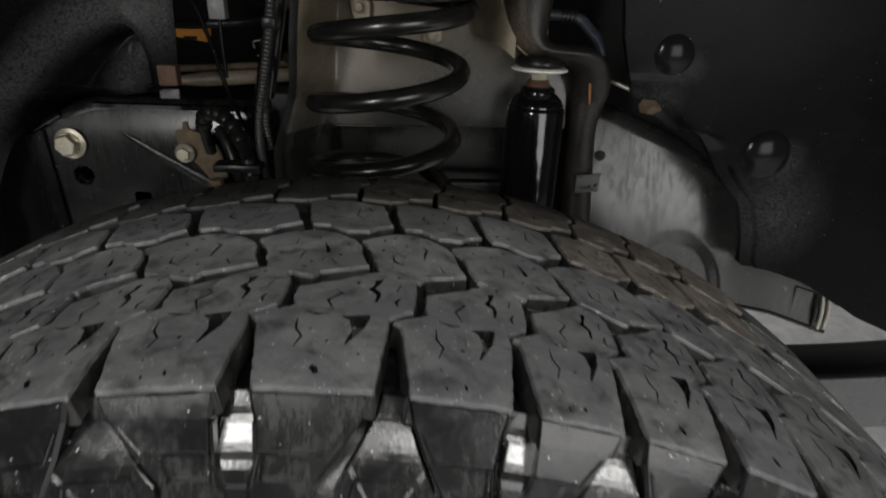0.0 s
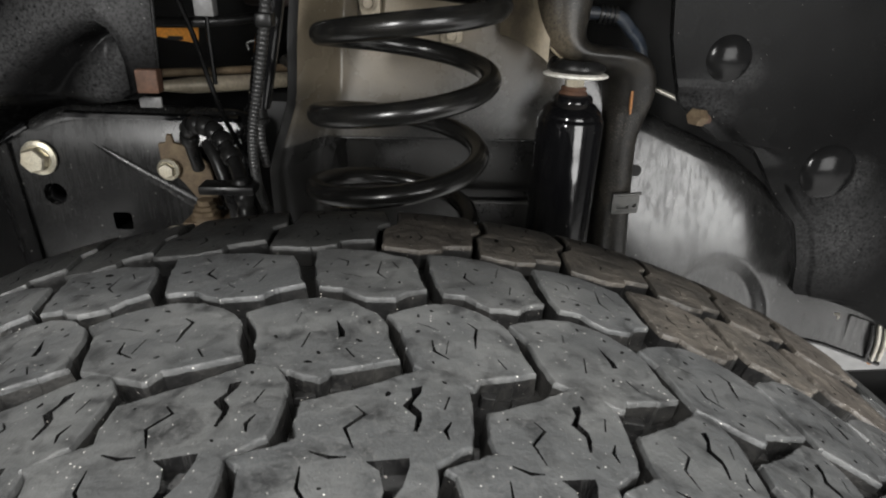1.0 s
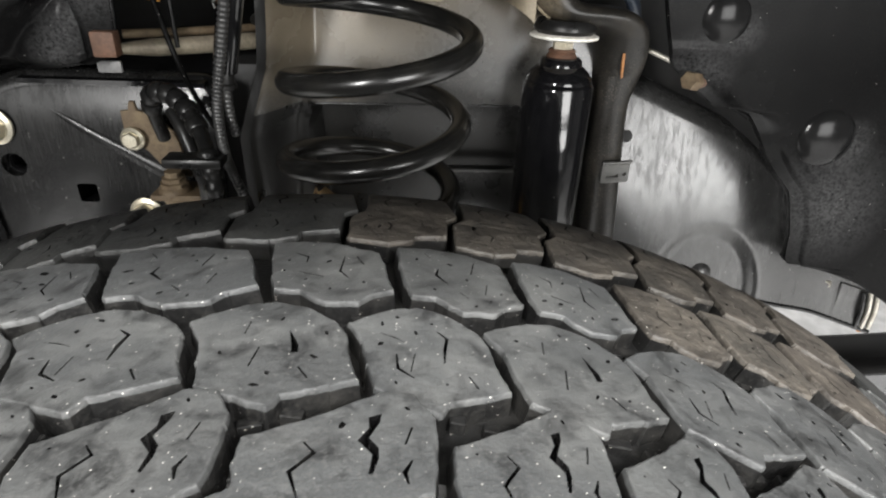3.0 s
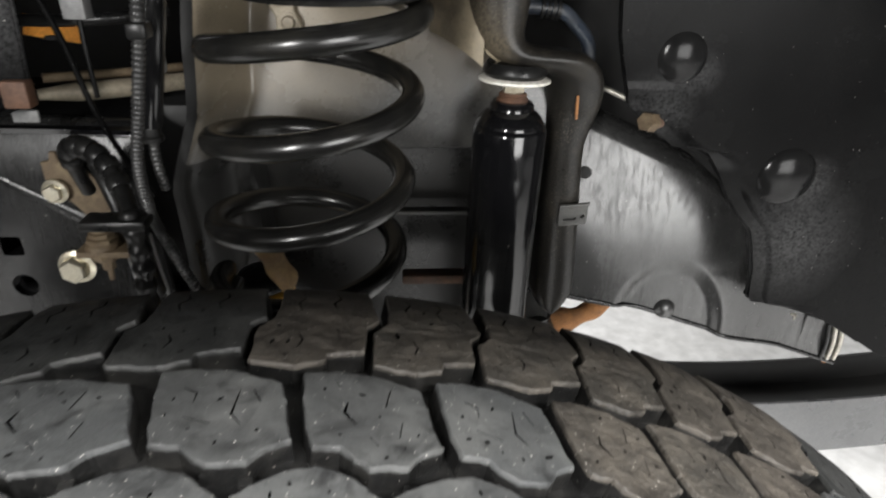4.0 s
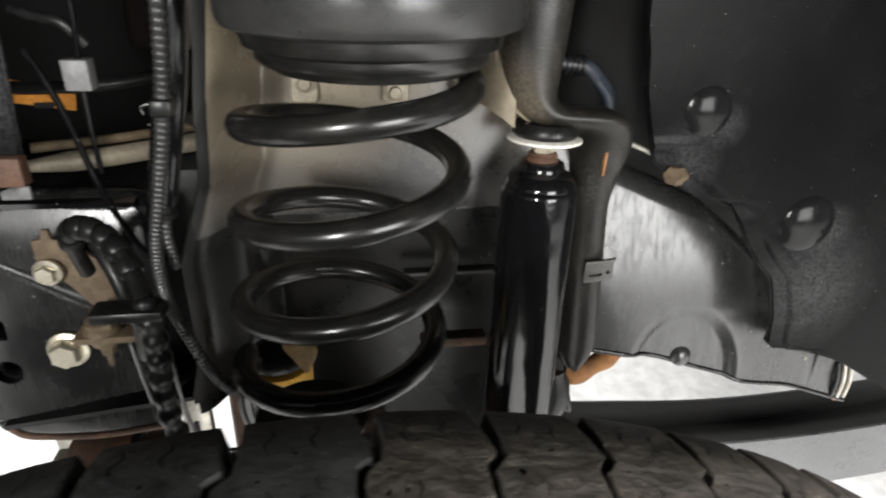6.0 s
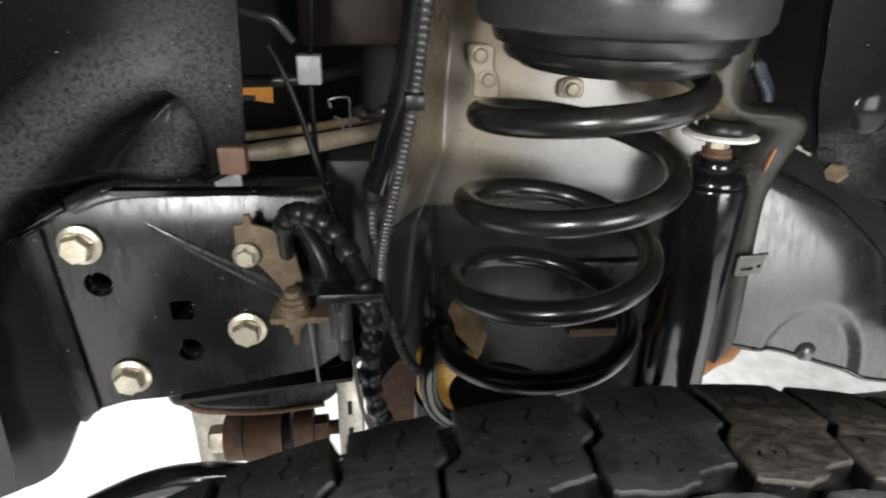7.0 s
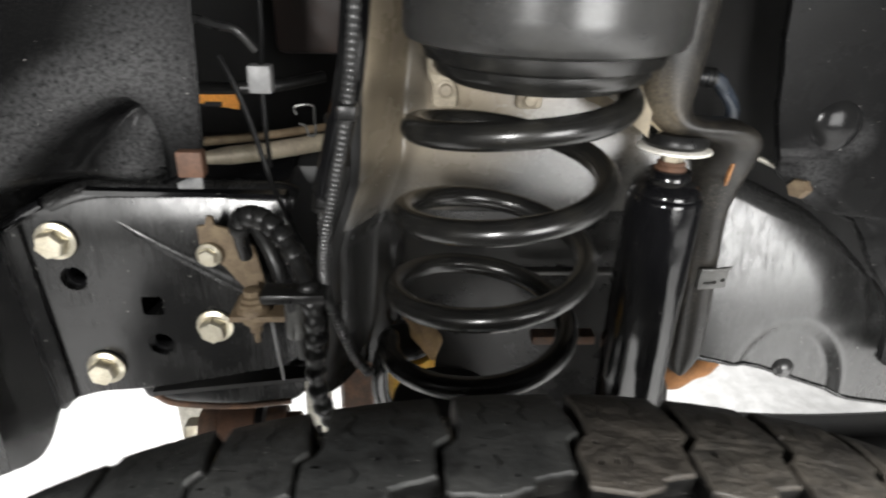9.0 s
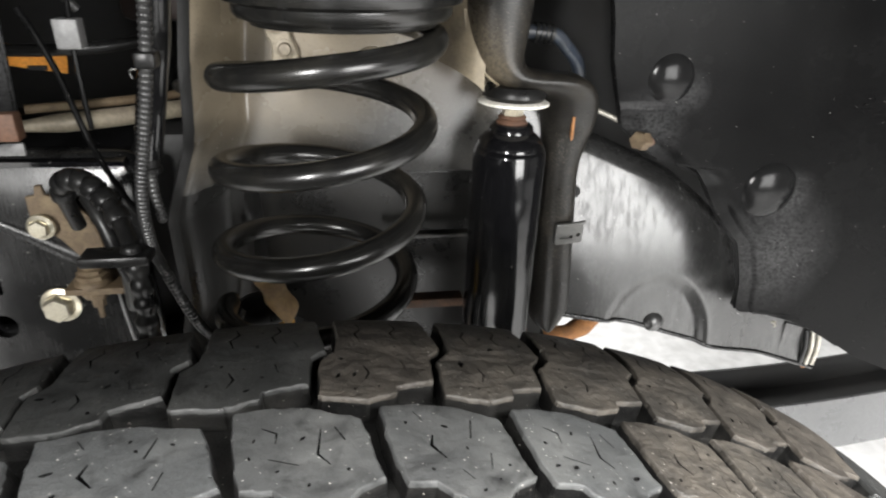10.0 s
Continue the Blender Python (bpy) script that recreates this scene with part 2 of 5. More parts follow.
RUST = material("rusted_steel", (0.08, 0.048, 0.033), 0.75, 0.1, dust=(0.20, 0.11, 0.065), dust_amount=0.8, dust_scale=90, grain=0.7, grain_scale=500)
RUSTY_ORANGE = material("orange_rust", (0.34, 0.15, 0.05), 0.8, 0.0, dust=(0.16, 0.09, 0.05), dust_amount=0.8, dust_scale=70, grain=0.6, grain_scale=500)
TAN = material("aged_tan_metal", (0.27, 0.235, 0.175), 0.5, 0.2, dust=(0.16, 0.13, 0.10), dust_amount=0.7, dust_scale=45, grain=0.2)
ALU = material("dull_aluminium", (0.52, 0.50, 0.44), 0.42, 0.6, dust=(0.25, 0.22, 0.18), dust_amount=0.5, dust_scale=60, grain=0.15)
SILVER = material("silver_paint", (0.082, 0.0833, 0.0855), 0.34, 0.35, dust=(0.16, 0.16, 0.158), dust_amount=0.2, dust_scale=18, grain=0.05, coat=0.4)
WHITE = material("white_plastic", (0.72, 0.70, 0.64), 0.45, dust=(0.5, 0.45, 0.36), dust_amount=0.4, dust_scale=80)
GREY = material("grey_plastic", (0.13, 0.13, 0.13), 0.45, dust=(0.15, 0.145, 0.135), dust_amount=0.4, dust_scale=80)
ORANGE = material("orange_tape", (0.72, 0.30, 0.05), 0.5, dust=(0.5, 0.2, 0.05), dust_amount=0.4, dust_scale=80)
YELLOW = material("yellow_paint", (0.72, 0.40, 0.04), 0.45, dust=(0.4, 0.2, 0.04), dust_amount=0.5, dust_scale=80)
RUSTDUST = material("dusty_rust", (0.095, 0.066, 0.038), 0.7, 0.1, dust=(0.20, 0.155, 0.095), dust_amount=0.7, dust_scale=80, grain=0.5, grain_scale=600)
ENGINE = material("dark_brown_block", (0.020, 0.0115, 0.009), 0.6, dust=(0.034, 0.021, 0.017), dust_amount=0.7, dust_scale=60, grain=0.3, grain_scale=500)
SLEEVE = material("red_brown_rust", (0.10, 0.05, 0.029), 0.65, 0.1, dust=(0.06, 0.035, 0.025), dust_amount=0.8, dust_scale=60, grain=0.4, grain_scale=500)
LEAF = material("dry_leaf", (0.17, 0.105, 0.045), 0.75, dust=(0.28, 0.19, 0.085), dust_amount=0.8, dust_scale=90, grain=0.4, grain_scale=500)
CONCRETE = material("garage_floor", (0.55, 0.55, 0.55), 0.5, dust=(0.52, 0.52, 0.52), dust_amount=0.4, dust_scale=2, grain_scale=25)
WALL = material("garage_wall", (0.13, 0.13, 0.13), 0.8, dust=(0.1, 0.1, 0.1), dust_amount=0.5, dust_scale=2)
DARKWALL = material("dark_reflection_wall", (0.03, 0.03, 0.03), 0.8, dust=(0.022, 0.022, 0.022), dust_amount=0.5, dust_scale=2)
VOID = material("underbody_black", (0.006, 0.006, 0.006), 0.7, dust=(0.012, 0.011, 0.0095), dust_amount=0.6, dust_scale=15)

wobble(GLOSS, 16, 0.22)
wobble(SATIN, 12, 0.14)
wobble(FRAME, 14, 0.25)
wobble(PLASTIC, 9, 0.15)
wobble(SILVER, 8, 0.1)
wobble(TREAD, 130, 0.10)
wobble(MUDDY, 130, 0.14)


# ---- mesh helpers ----
def obj(name, bm, mat, parent=None, label="", smooth=False):
    me = bpy.data.meshes.new(name)
    bmesh.ops.recalc_face_normals(bm, faces=bm.faces)
    bm.to_mesh(me)
    bm.free()
    me.materials.append(mat)
    if smooth:
        for p in me.polygons:
            p.use_smooth = True
        me.set_sharp_from_angle(angle=radians(smooth if smooth > 1 else 40))
    ob = new(name, me)
    if parent is not None:
        ob.parent = parent
    if label:
        ob["label"] = label
    return ob


def part(name, bm, mat, parent, label="", smooth=40):
    return obj(name, bm, mat, parent, label, smooth)


def thing(name, label, category, at=(0, 0, 0), group="", kind=""):
    ob = new(name)
    ob.empty_display_size = 0.02
    ob.location = at
    return tagged(ob, label, category, group, kind)


def curve_points(pts, n=10):
    """Catmull-Rom through pts."""
    p = [Vector(q) for q in pts]
    p = [2 * p[0] - p[1], *p, 2 * p[-1] - p[-2]]
    out = []
    for i in range(1, len(p) - 2):
        for k in range(n):
            t = k / n
            a, b, c, d = p[i - 1:i + 3]
            out.append(0.5 * (2 * b + (c - a) * t + (2 * a - 5 * b + 4 * c - d) * t * t + (3 * b - a - 3 * c + d) * t ** 3))
    return out + [p[-2]]


def sweep(bm, pts, radius, sides=12, cap=True):
    """A round tube along pts; radius is a number or a function of the point's index."""
    rad = radius if callable(radius) else (lambda i: radius)
    ring, up = [], None
    for i, q in enumerate(pts):
        d = (pts[min(i + 1, len(pts) - 1)] - pts[max(i - 1, 0)]).normalized()
        if up is None:
            up = d.orthogonal().normalized()
        up = (up - d * up.dot(d)).normalized()
        side = d.cross(up)
        ring.append([bm.verts.new(q + rad(i) * (math.cos(a) * up + math.sin(a) * side)) for a in (2 * math.pi * k / sides for k in range(sides))])
    for r0, r1 in zip(ring, ring[1:]):
        for k in range(sides):
            bm.faces.new((r0[k], r0[(k + 1) % sides], r1[(k + 1) % sides], r1[k]))
    if cap:
        bm.faces.new(ring[0])
        bm.faces.new(ring[-1])
    return bm


def tube(pts, radius, sides=12, n=10):
    return sweep(bmesh.new(), curve_points(pts, n), radius, sides)


def lathe(profile, segs=32, m=None, bm=None, closed=False):
    """Revolves (radius, height) pairs round z, then moves by m."""
    bm = bm or bmesh.new()
    m = m or Matrix()
    ring = []
    for r, h in profile:
        if r < 1e-6:
            ring.append([bm.verts.new(m @ Vector((0, 0, h)))])
        else:
            ring.append([bm.verts.new(m @ Vector((r * math.cos(2 * math.pi * k / segs), r * math.sin(2 * math.pi * k / segs), h))) for k in range(segs)])
    pairs = list(zip(ring, ring[1:])) + ([(ring[-1], ring[0])] if closed else [])
    for a, b in pairs:
        for k in range(segs):
            j = (k + 1) % segs
            if len(a) == 1 and len(b) == 1:
                continue
            if len(a) == 1:
                bm.faces.new((a[0], b[k], b[j]))
            elif len(b) == 1:
                bm.faces.new((a[k], a[j], b[0]))
            else:
                bm.faces.new((a[k], a[j], b[j], b[k]))
    return bm


def along(a, b):
    """The pose at a whose z axis points to b."""
    a, b = Vector(a), Vector(b)
    return Matrix.Translation(a) @ (b - a).to_track_quat("Z", "Y").to_matrix().to_4x4()


def rounded(poly, r, n=3):
    """Rounds a polygon's corners."""
    out = []
    k = len(poly)
    for i in range(k):
        p, c, q = (Vector(poly[j % k]).to_2d() for j in (i - 1, i, i + 1))
        a, b = p - c, q - c
        d = min(r, a.length * 0.45, b.length * 0.45)
        s, e = c + a.normalized() * d, c + b.normalized() * d
        for j in range(n + 1):
            t = j / n
            out.append(tuple((1 - t) ** 2 * s + 2 * t * (1 - t) * c + t * t * e))
    return out


def inset(poly, d):
    k = len(poly)
    area = sum(poly[i][0] * poly[(i + 1) % k][1] - poly[(i + 1) % k][0] * poly[i][1] for i in range(k))
    sgn = 1 if area > 0 else -1
    out = []
    for i in range(k):
        p, c, q = (Vector(poly[j % k]).to_2d() for j in (i - 1, i, i + 1))
        u, v = (c - p).normalized(), (q - c).normalized()
        n1, n2 = Vector((-u.y, u.x)) * sgn, Vector((-v.y, v.x)) * sgn
        nn = n1 + n2
        f = d / max(0.35, 1 + n1.dot(n2)) if nn.length > 1e-6 else 0
        out.append(tuple(c + nn * f))
    return out


def plate(poly, depth, bevel=0.001, holes=(), bm=None, hole_depth=None, fn=None):
    """A slab: poly in (u, v), its face at w = 0, its back at w = -depth, with an eased front edge and holes. fn maps (u, v, w) to a point."""
    bm = bm or bmesh.new()
    fn = fn or (lambda u, v, w: (u, v, w))
    inner = inset(poly, bevel)

    def loop(pts, w):
        return [bm.verts.new(fn(p[0], p[1], w)) for p in pts]

    def bridge(a, b):
        for i in range(len(a)):
            j = (i + 1) % len(a)
            bm.faces.new((a[i], a[j], b[j], b[i]))

    back, mid, top = loop(poly, -depth), loop(poly, -bevel), loop(inner, 0)
    bridge(back, mid)
    bridge(mid, top)
    edges = [bm.edges.get((top[i], top[(i + 1) % len(top)])) for i in range(len(top))]
    for h in holes:
        a, b = loop(h, 0), loop(h, -(hole_depth or depth))
        bridge(a, b)
        bm.faces.new(b)
        edges += [bm.edges.get((a[i], a[(i + 1) % len(a)])) for i in range(len(a))]
    bmesh.ops.triangle_fill(bm, use_beauty=True, use_dissolve=False, edges=edges)
    if not holes or hole_depth is None or hole_depth <= depth:
        bm.faces.new(back)
    return bm


def pressed(poly, rings, fn, r=0.004):
    """A pressed form: the outline drawn in step by step towards a rounded face."""
    bm = bmesh.new()
    poly = rounded(poly, r, 3)
    loops = [[bm.verts.new(fn(p[0], p[1], w)) for p in inset(poly, d)] for d, w in rings]
    for a, b in zip(loops, loops[1:]):
        for i in range(len(a)):
            j = (i + 1) % len(a)
            bm.faces.new((a[i], a[j], b[j], b[i]))
    bm.faces.new(loops[-1])
    bm.faces.new(loops[0])
    bmesh.ops.triangulate(bm, faces=[f for f in bm.faces if len(f.verts) > 4])
    return bm


def circle2(cx, cz, r, n=20):
    return [(cx + r * math.cos(2 * math.pi * k / n), cz + r * math.sin(2 * math.pi * k / n)) for k in range(n)]


def wall_face(y):
    """Maps a slab to an upright face at depth y that looks towards -y."""
    return lambda u, v, w: (u, y - w, v)


def grid_sheet(fn, nu, nv, thick=0.003):
    """A sheet over the unit square, with thickness along its normals."""
    bm = bmesh.new()
    v = [[bm.verts.new(fn(i / nu, j / nv)) for j in range(nv + 1)] for i in range(nu + 1)]
    for i in range(nu):
        for j in range(nv):
            bm.faces.new((v[i][j], v[i + 1][j], v[i + 1][j + 1], v[i][j + 1]))
    bmesh.ops.recalc_face_normals(bm, faces=bm.faces)
    bmesh.ops.solidify(bm, geom=list(bm.faces), thickness=thick)
    return bm


def smoothstep(a, b, x):
    t = min(1.0, max(0.0, (x - a) / (b - a)))
    return t * t * (3 - 2 * t)


def lerp_table(rows, x):
    if x <= rows[0][0]:
        return rows[0][1]
    for (a, p), (b, q) in zip(rows, rows[1:]):
        if x <= b:
            return p + (q - p) * (x - a) / (b - a)
    return rows[-1][1]


def box(bm, lo, hi, bevel=0.0):
    r = bmesh.ops.create_cube(bm, size=1)
    for v in r["verts"]:
        v.co = Vector([lo[k] + (hi[k] - lo[k]) * (v.co[k] + 0.5) for k in range(3)])
    if bevel:
        es = list({e for v in r["verts"] for e in v.link_edges})
        bmesh.ops.bevel(bm, geom=es, offset=bevel, segments=2, affect="EDGES", profile=0.5)
    return bm


# ---- setting: garage ----
def setting(name, lo, hi, mat, label):
    return tagged(obj(name, box(bmesh.new(), lo, hi), mat), label, name.split("_")[0], kind="structure")


setting("floor", (-4, -2.6, -0.1), (4, 5, 0), CONCRETE, "pale grey smooth concrete garage floor")
setting("ceiling", (-4, -2.6, 3.0), (4, 5, 3.1), WALL, "plain grey garage ceiling")
setting("wall_east", (4, -2.6, -0.1), (4.15, 5, 3.1), WALL, "plain painted garage wall")
setting("wall_west", (-4.15, -2.6, -0.1), (-4, 5, 3.1), WALL, "plain painted garage wall")
setting("wall_north", (-4, 5, -0.1), (4, 5.15, 3.1), WALL, "plain painted garage wall")
# added wall, out of view: keeps bright floor out of the bracket's reflection
setting("wall_return", (-1.42, -2.45, 0), (-1.32, -0.35, 3.0), DARKWALL, "unseen dark grey wall added to darken the bracket's reflection")
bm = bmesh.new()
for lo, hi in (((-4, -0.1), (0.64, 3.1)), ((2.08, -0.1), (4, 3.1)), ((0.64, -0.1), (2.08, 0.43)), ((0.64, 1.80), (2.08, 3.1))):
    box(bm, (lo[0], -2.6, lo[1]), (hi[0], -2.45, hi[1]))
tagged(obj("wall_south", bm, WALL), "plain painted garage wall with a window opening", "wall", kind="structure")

# ---- front wheel ----
TYRE_AT = Vector((-0.055, 0.237, 0.425))
TYRE_R = 0.42
tyre = thing("tyre", "worn black all-terrain tyre with chunky dusty tread", "tyre", TYRE_AT)
AXIS = Matrix.Rotation(radians(90), 4, "X")


def crown(y):
    d = max(0.0, abs(y) - 0.066)
    return d * d * (2.4 if y < 0 else 7.0)


prof = [(0.215, -0.085), (0.25, -0.115), (0.31, -0.128), (0.352, -0.127), (0.3685, -0.1262), (0.3695, -0.1290), (0.3735, -0.1290), (0.3750, -0.1225), (0.383, -0.116), (0.395, -0.102), (0.405, -0.086), (0.4098, -0.06), (0.411, 0)]
prof = prof + [(r, -h) for r, h in reversed(prof[:-1])]
part("carcass", lathe([(r, -h) for r, h in prof], 180, AXIS, closed=True), RUBBER, tyre, smooth=30)

# gaps between blocks for each row from the outer shoulder inwards, as arc lengths in millimetres from the crown
ROW_GAPS = {"outer": [-49, -2, 46.5, 88, 124, 161, 197], "second": [-71.5, -20.5, 24.5, 64.5, 109, 153],
            "third": [-110, -65, -10, 33, 75, 115, 152, 190], "inner": [-80, -32, 13, 53, 91, 130.5, 166, 201]}
for row in ROW_GAPS.values():
    while row[-1] < 1270:
        row.append(row[-1] + (38, 40, 44, 47, 41)[len(row) % 5])
    while row[0] > -1270:
        row.insert(0, row[0] - (47, 46, 44, 40, 38)[len(row) % 5])
P = 44.0
OUTER = [(3.5, -56.5), (3.3, -65), (4.5, -70.5), (3, -71.5), (-8.5, -77), (-5.5, -79), (-3.5, -90), (0, -111), (33, -111), (35, -81.5), (34.3, -76.5), (42.5, -69.5), (43, -53), (42.5, -48.5), (38, -40.5), (31, -40.5), (20, -48), (9.5, -54)]
SECOND = [(6, -38.5), (15, -42.5), (24.5, -46.5), (27, -42), (38, -38.5), (45, -35.5), (42, -28), (40, -17), (36.5, -11), (32, -7.5), (27, -4), (18, -1.5), (10, -3), (0, -8), (-4, -11), (1, -19), (3.3, -29)]
THIRD = [(6, 6), (14.5, 5.5), (18, 2), (23, -1), (33.5, 0), (37, 4.5), (44, 8), (42, 12), (40, 23), (37.5, 31), (31, 33), (23, 36), (11, 37), (0, 36), (1.5, 25), (3.5, 14)]
INNER = [(2, 42), (1.5, 60), (7, 65.5), (7.5, 75), (6.5, 93), (42, 93), (44, 80), (46.8, 67), (42, 62.5), (42, 49), (28.5, 46), (28, 42.5), (18, 39.5)]


def slit(pts, w=0.6):
    """A thin zigzag cut as a closed outline."""
    left, right = [], []
    for i, p in enumerate(pts):
        a, b = Vector(pts[max(i - 1, 0)]), Vector(pts[min(i + 1, len(pts) - 1)])
        d = (b - a).normalized()
        k = 0.72 * w * (1.0 if 0 < i < len(pts) - 1 else 0.35)
        left.append((p[0] - d.y * k, p[1] + d.x * k))
        right.append((p[0] + d.y * k, p[1] - d.x * k))
    return left + right[::-1]


OUTER_CUTS = [slit([(16, -58), (18.5, -61), (14.5, -66.5), (17, -73)], 0.7), slit([(8, -74.5), (12.5, -76.2), (16, -75.8)], 0.8), slit([(7, -79), (7.3, -85), (9.8, -89), (8.2, -94.5)], 0.6),
              [(20, -77), (29, -75.2), (29.2, -77.5), (28, -83.5), (23.2, -92.5), (22.6, -92.5), (24.3, -85), (23, -79.5)], [(28.5, -49.5), (31.2, -48.2), (31, -51), (29, -56), (31.2, -59), (31.4, -62), (30.4, -66.5), (29.6, -66.3), (30, -61), (26.7, -57), (28.8, -53)],
              slit([(37.8, -52), (36.5, -57.5)], 0.9), slit([(38, -62), (36.6, -65.5), (37.4, -68.5)], 0.8)]
SECOND_CUTS = [slit([(11.5, -24.5), (12.2, -30.5), (17, -34)], 0.75), slit([(24, -13), (27, -16), (26.2, -21), (26, -27)], 0.8), slit([(6, -15.5), (10, -17), (14, -19)], 0.3),
               slit([(17, -24), (16, -31.5)], 0.7), slit([(33, -31.5), (35.5, -36)], 1.0)]
SECOND_CUTS_B = [slit([(13.2, -11.5), (12.8, -17.5)], 0.6), slit([(18, -23.5), (17, -31.5)], 0.9), [(24.5, -15.2), (28.2, -22.5), (28.5, -25.5), (26.7, -26), (26.2, -22.5)], slit([(29.5, -31.5), (32.5, -36)], 1.0)]
THIRD_CUTS = [slit([(10, 33.5), (12.5, 29.4)], 0.5), slit([(15, 23.2), (14.2, 19), (18, 14.2)], 0.8), slit([(28.2, 29.8), (26.8, 22)], 0.9), slit([(32, 16.3), (31, 10)], 0.7), slit([(22, 10), (25, 6.5)], 0.6)]
THIRD_CUTS_B = [slit([(9, 28.5), (13.5, 26), (13.5, 22)], 0.5), slit([(12, 16.3), (20.5, 13.4)], 0.6), slit([(26, 27), (25.5, 17), (29, 13)], 0.6), slit([(30, 27.5), (33, 22)], 0.8)]
INNER_CUTS = [slit([(15, 87), (17, 81.5), (14.5, 77), (16.5, 71)], 0.6), slit([(29, 88), (31, 82), (28.5, 77.5), (30.5, 72)], 0.6), slit([(12, 65), (19, 63)], 0.6), slit([(17, 57), (19, 53), (17.5, 49)], 0.6), slit([(31, 60), (32.5, 55)], 0.7), slit([(36, 73), (38, 69)], 0.6)]


def worn_edge(poly, step=2.6, jag=0.3):
    """An outline split fine and slightly ragged."""
    out = []
    for p, q in zip(poly, poly[1:] + poly[:1]):
        n = max(1, round(math.hypot(q[0] - p[0], q[1] - p[1]) / step))
        out += [(p[0] + (q[0] - p[0]) * k / n + random.uniform(-jag, jag), p[1] + (q[1] - p[1]) * k / n + random.uniform(-jag, jag)) for k in range(n)]
    return out


def block_mesh(name, poly, cuts, mat):
    """A tread block: upright walls with draft, a rounded worn edge and cut sipes."""
    bm = bmesh.new()
    poly = worn_edge(rounded(poly, 0.6, 2))

    def area(pts):
        return abs(sum(p[0] * q[1] - q[0] * p[1] for p, q in zip(pts, pts[1:] + pts[:1]))) / 2

    def loop(pts, w):
        out = []
        for u, v in pts:
            s, y = u / 1000, v / 1000
            out.append(bm.verts.new((s, y, w / 1000 - crown(y) - s * s / (2 * TYRE_R))))
        return out

    def bridge(a, b):
        for i in range(len(a)):
            j = (i + 1) % len(a)
            bm.faces.new((a[i], a[j], b[j], b[i]))

    rings = [loop(inset(poly, d), w) for d, w in ((-0.7, -10.5), (-0.3, -1.9), (-0.22, -0.6), (-0.05, -0.16), (0.3, 0.0))]
    for r0, r1 in zip(rings, rings[1:]):
        bridge(r0, r1)
    shaded_walls = len(rings[0])
    top = rings[-1]
    edges = [bm.edges.get((top[i], top[(i + 1) % len(top)])) for i in range(len(top))]
    for h in cuts:
        a, b = loop(h, 0), loop(h, -5)
        bridge(a, b)
        bm.faces.new(b)
        edges += [bm.edges.get((a[i], a[(i + 1) % len(a)])) for i in range(len(a))]
    before = set(bm.faces)
    face = len(before)
    bmesh.ops.triangle_fill(bm, use_beauty=True, use_dissolve=False, edges=edges)
    filled = sum(f.calc_area() for f in bm.faces if f not in before) * 1e6
    wanted = area(inset(poly, 0.3)) - sum(area(h) for h in cuts)
    if abs(filled / wanted - 1) > 0.04:
        bm.free()
        return None
    me = bpy.data.meshes.new(name)
    bmesh.ops.recalc_face_normals(bm, faces=bm.faces)
    bm.to_mesh(me)
    bm.free()
    me.materials.append(mat)
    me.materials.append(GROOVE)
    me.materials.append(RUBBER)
    # walls and sipes: unworn rubber, with groove shade put into a darker colour
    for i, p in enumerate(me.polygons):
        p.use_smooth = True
        p.material_index = 1 if i < shaded_walls else 2 if 4 * shaded_walls <= i < face else 0
    me.set_sharp_from_angle(angle=radians(24))
    return me


def sound_block(outline, cuts, mat):
    """Tries other chips until the face closes."""
    for k in range(12):
        me = block_mesh("tread_block", outline, cuts + (nicks(outline, cuts, 7) if k < 8 else []), mat)
        if me:
            return me
    raise ValueError("tread block does not close")


def inside(poly, x, y):
    odd = False
    for (a, b), (c, d) in zip(poly, poly[1:] + poly[:1]):
        if (b > y) != (d > y) and x < (c - a) * (y - b) / (d - b) + a:
            odd = not odd
    return odd


def nicks(poly, cuts, count):
    """Small torn chips in a block's face, clear of its edges and cuts."""
    taken, out = [p for h in cuts for p in h], []
    xs, ys = [p[0] for p in poly], [p[1] for p in poly]
    for _ in range(count * 12):
        x, y, r = random.uniform(min(xs), max(xs)), random.uniform(min(ys), max(ys)), random.choice((0.5, 0.7, 0.9, 1.6))
        ring = [(x + 2.6 * (r + 0.8) * math.cos(k), y + 2.6 * (r + 0.8) * math.sin(k)) for k in range(6)]
        if all(inside(poly, *q) for q in ring) and all(math.hypot(x - p[0], y - p[1]) > 2.4 * r + 2.5 for p in taken):
            turn, long = random.uniform(0, 6.3), random.uniform(1.2, 2.2)
            chip = []
            for k in range(5):
                a, q = 2 * math.pi * k / 5, r * random.uniform(0.6, 1.1)
                u, w = q * long * math.cos(a), q * math.sin(a)
                chip.append((x + u * math.cos(turn) - w * math.sin(turn), y + u * math.sin(turn) + w * math.cos(turn)))
            out.append(chip)
            taken += chip
            if len(out) == count:
                break
    return out


def centred(poly, cuts):
    """Moves a block's outline so that it is centred along the tread; returns the shift too."""
    c = (min(p[0] for p in poly) + max(p[0] for p in poly)) / 2
    return [(s - c, y) for s, y in poly], [[(s - c, y) for s, y in h] for h in cuts], c


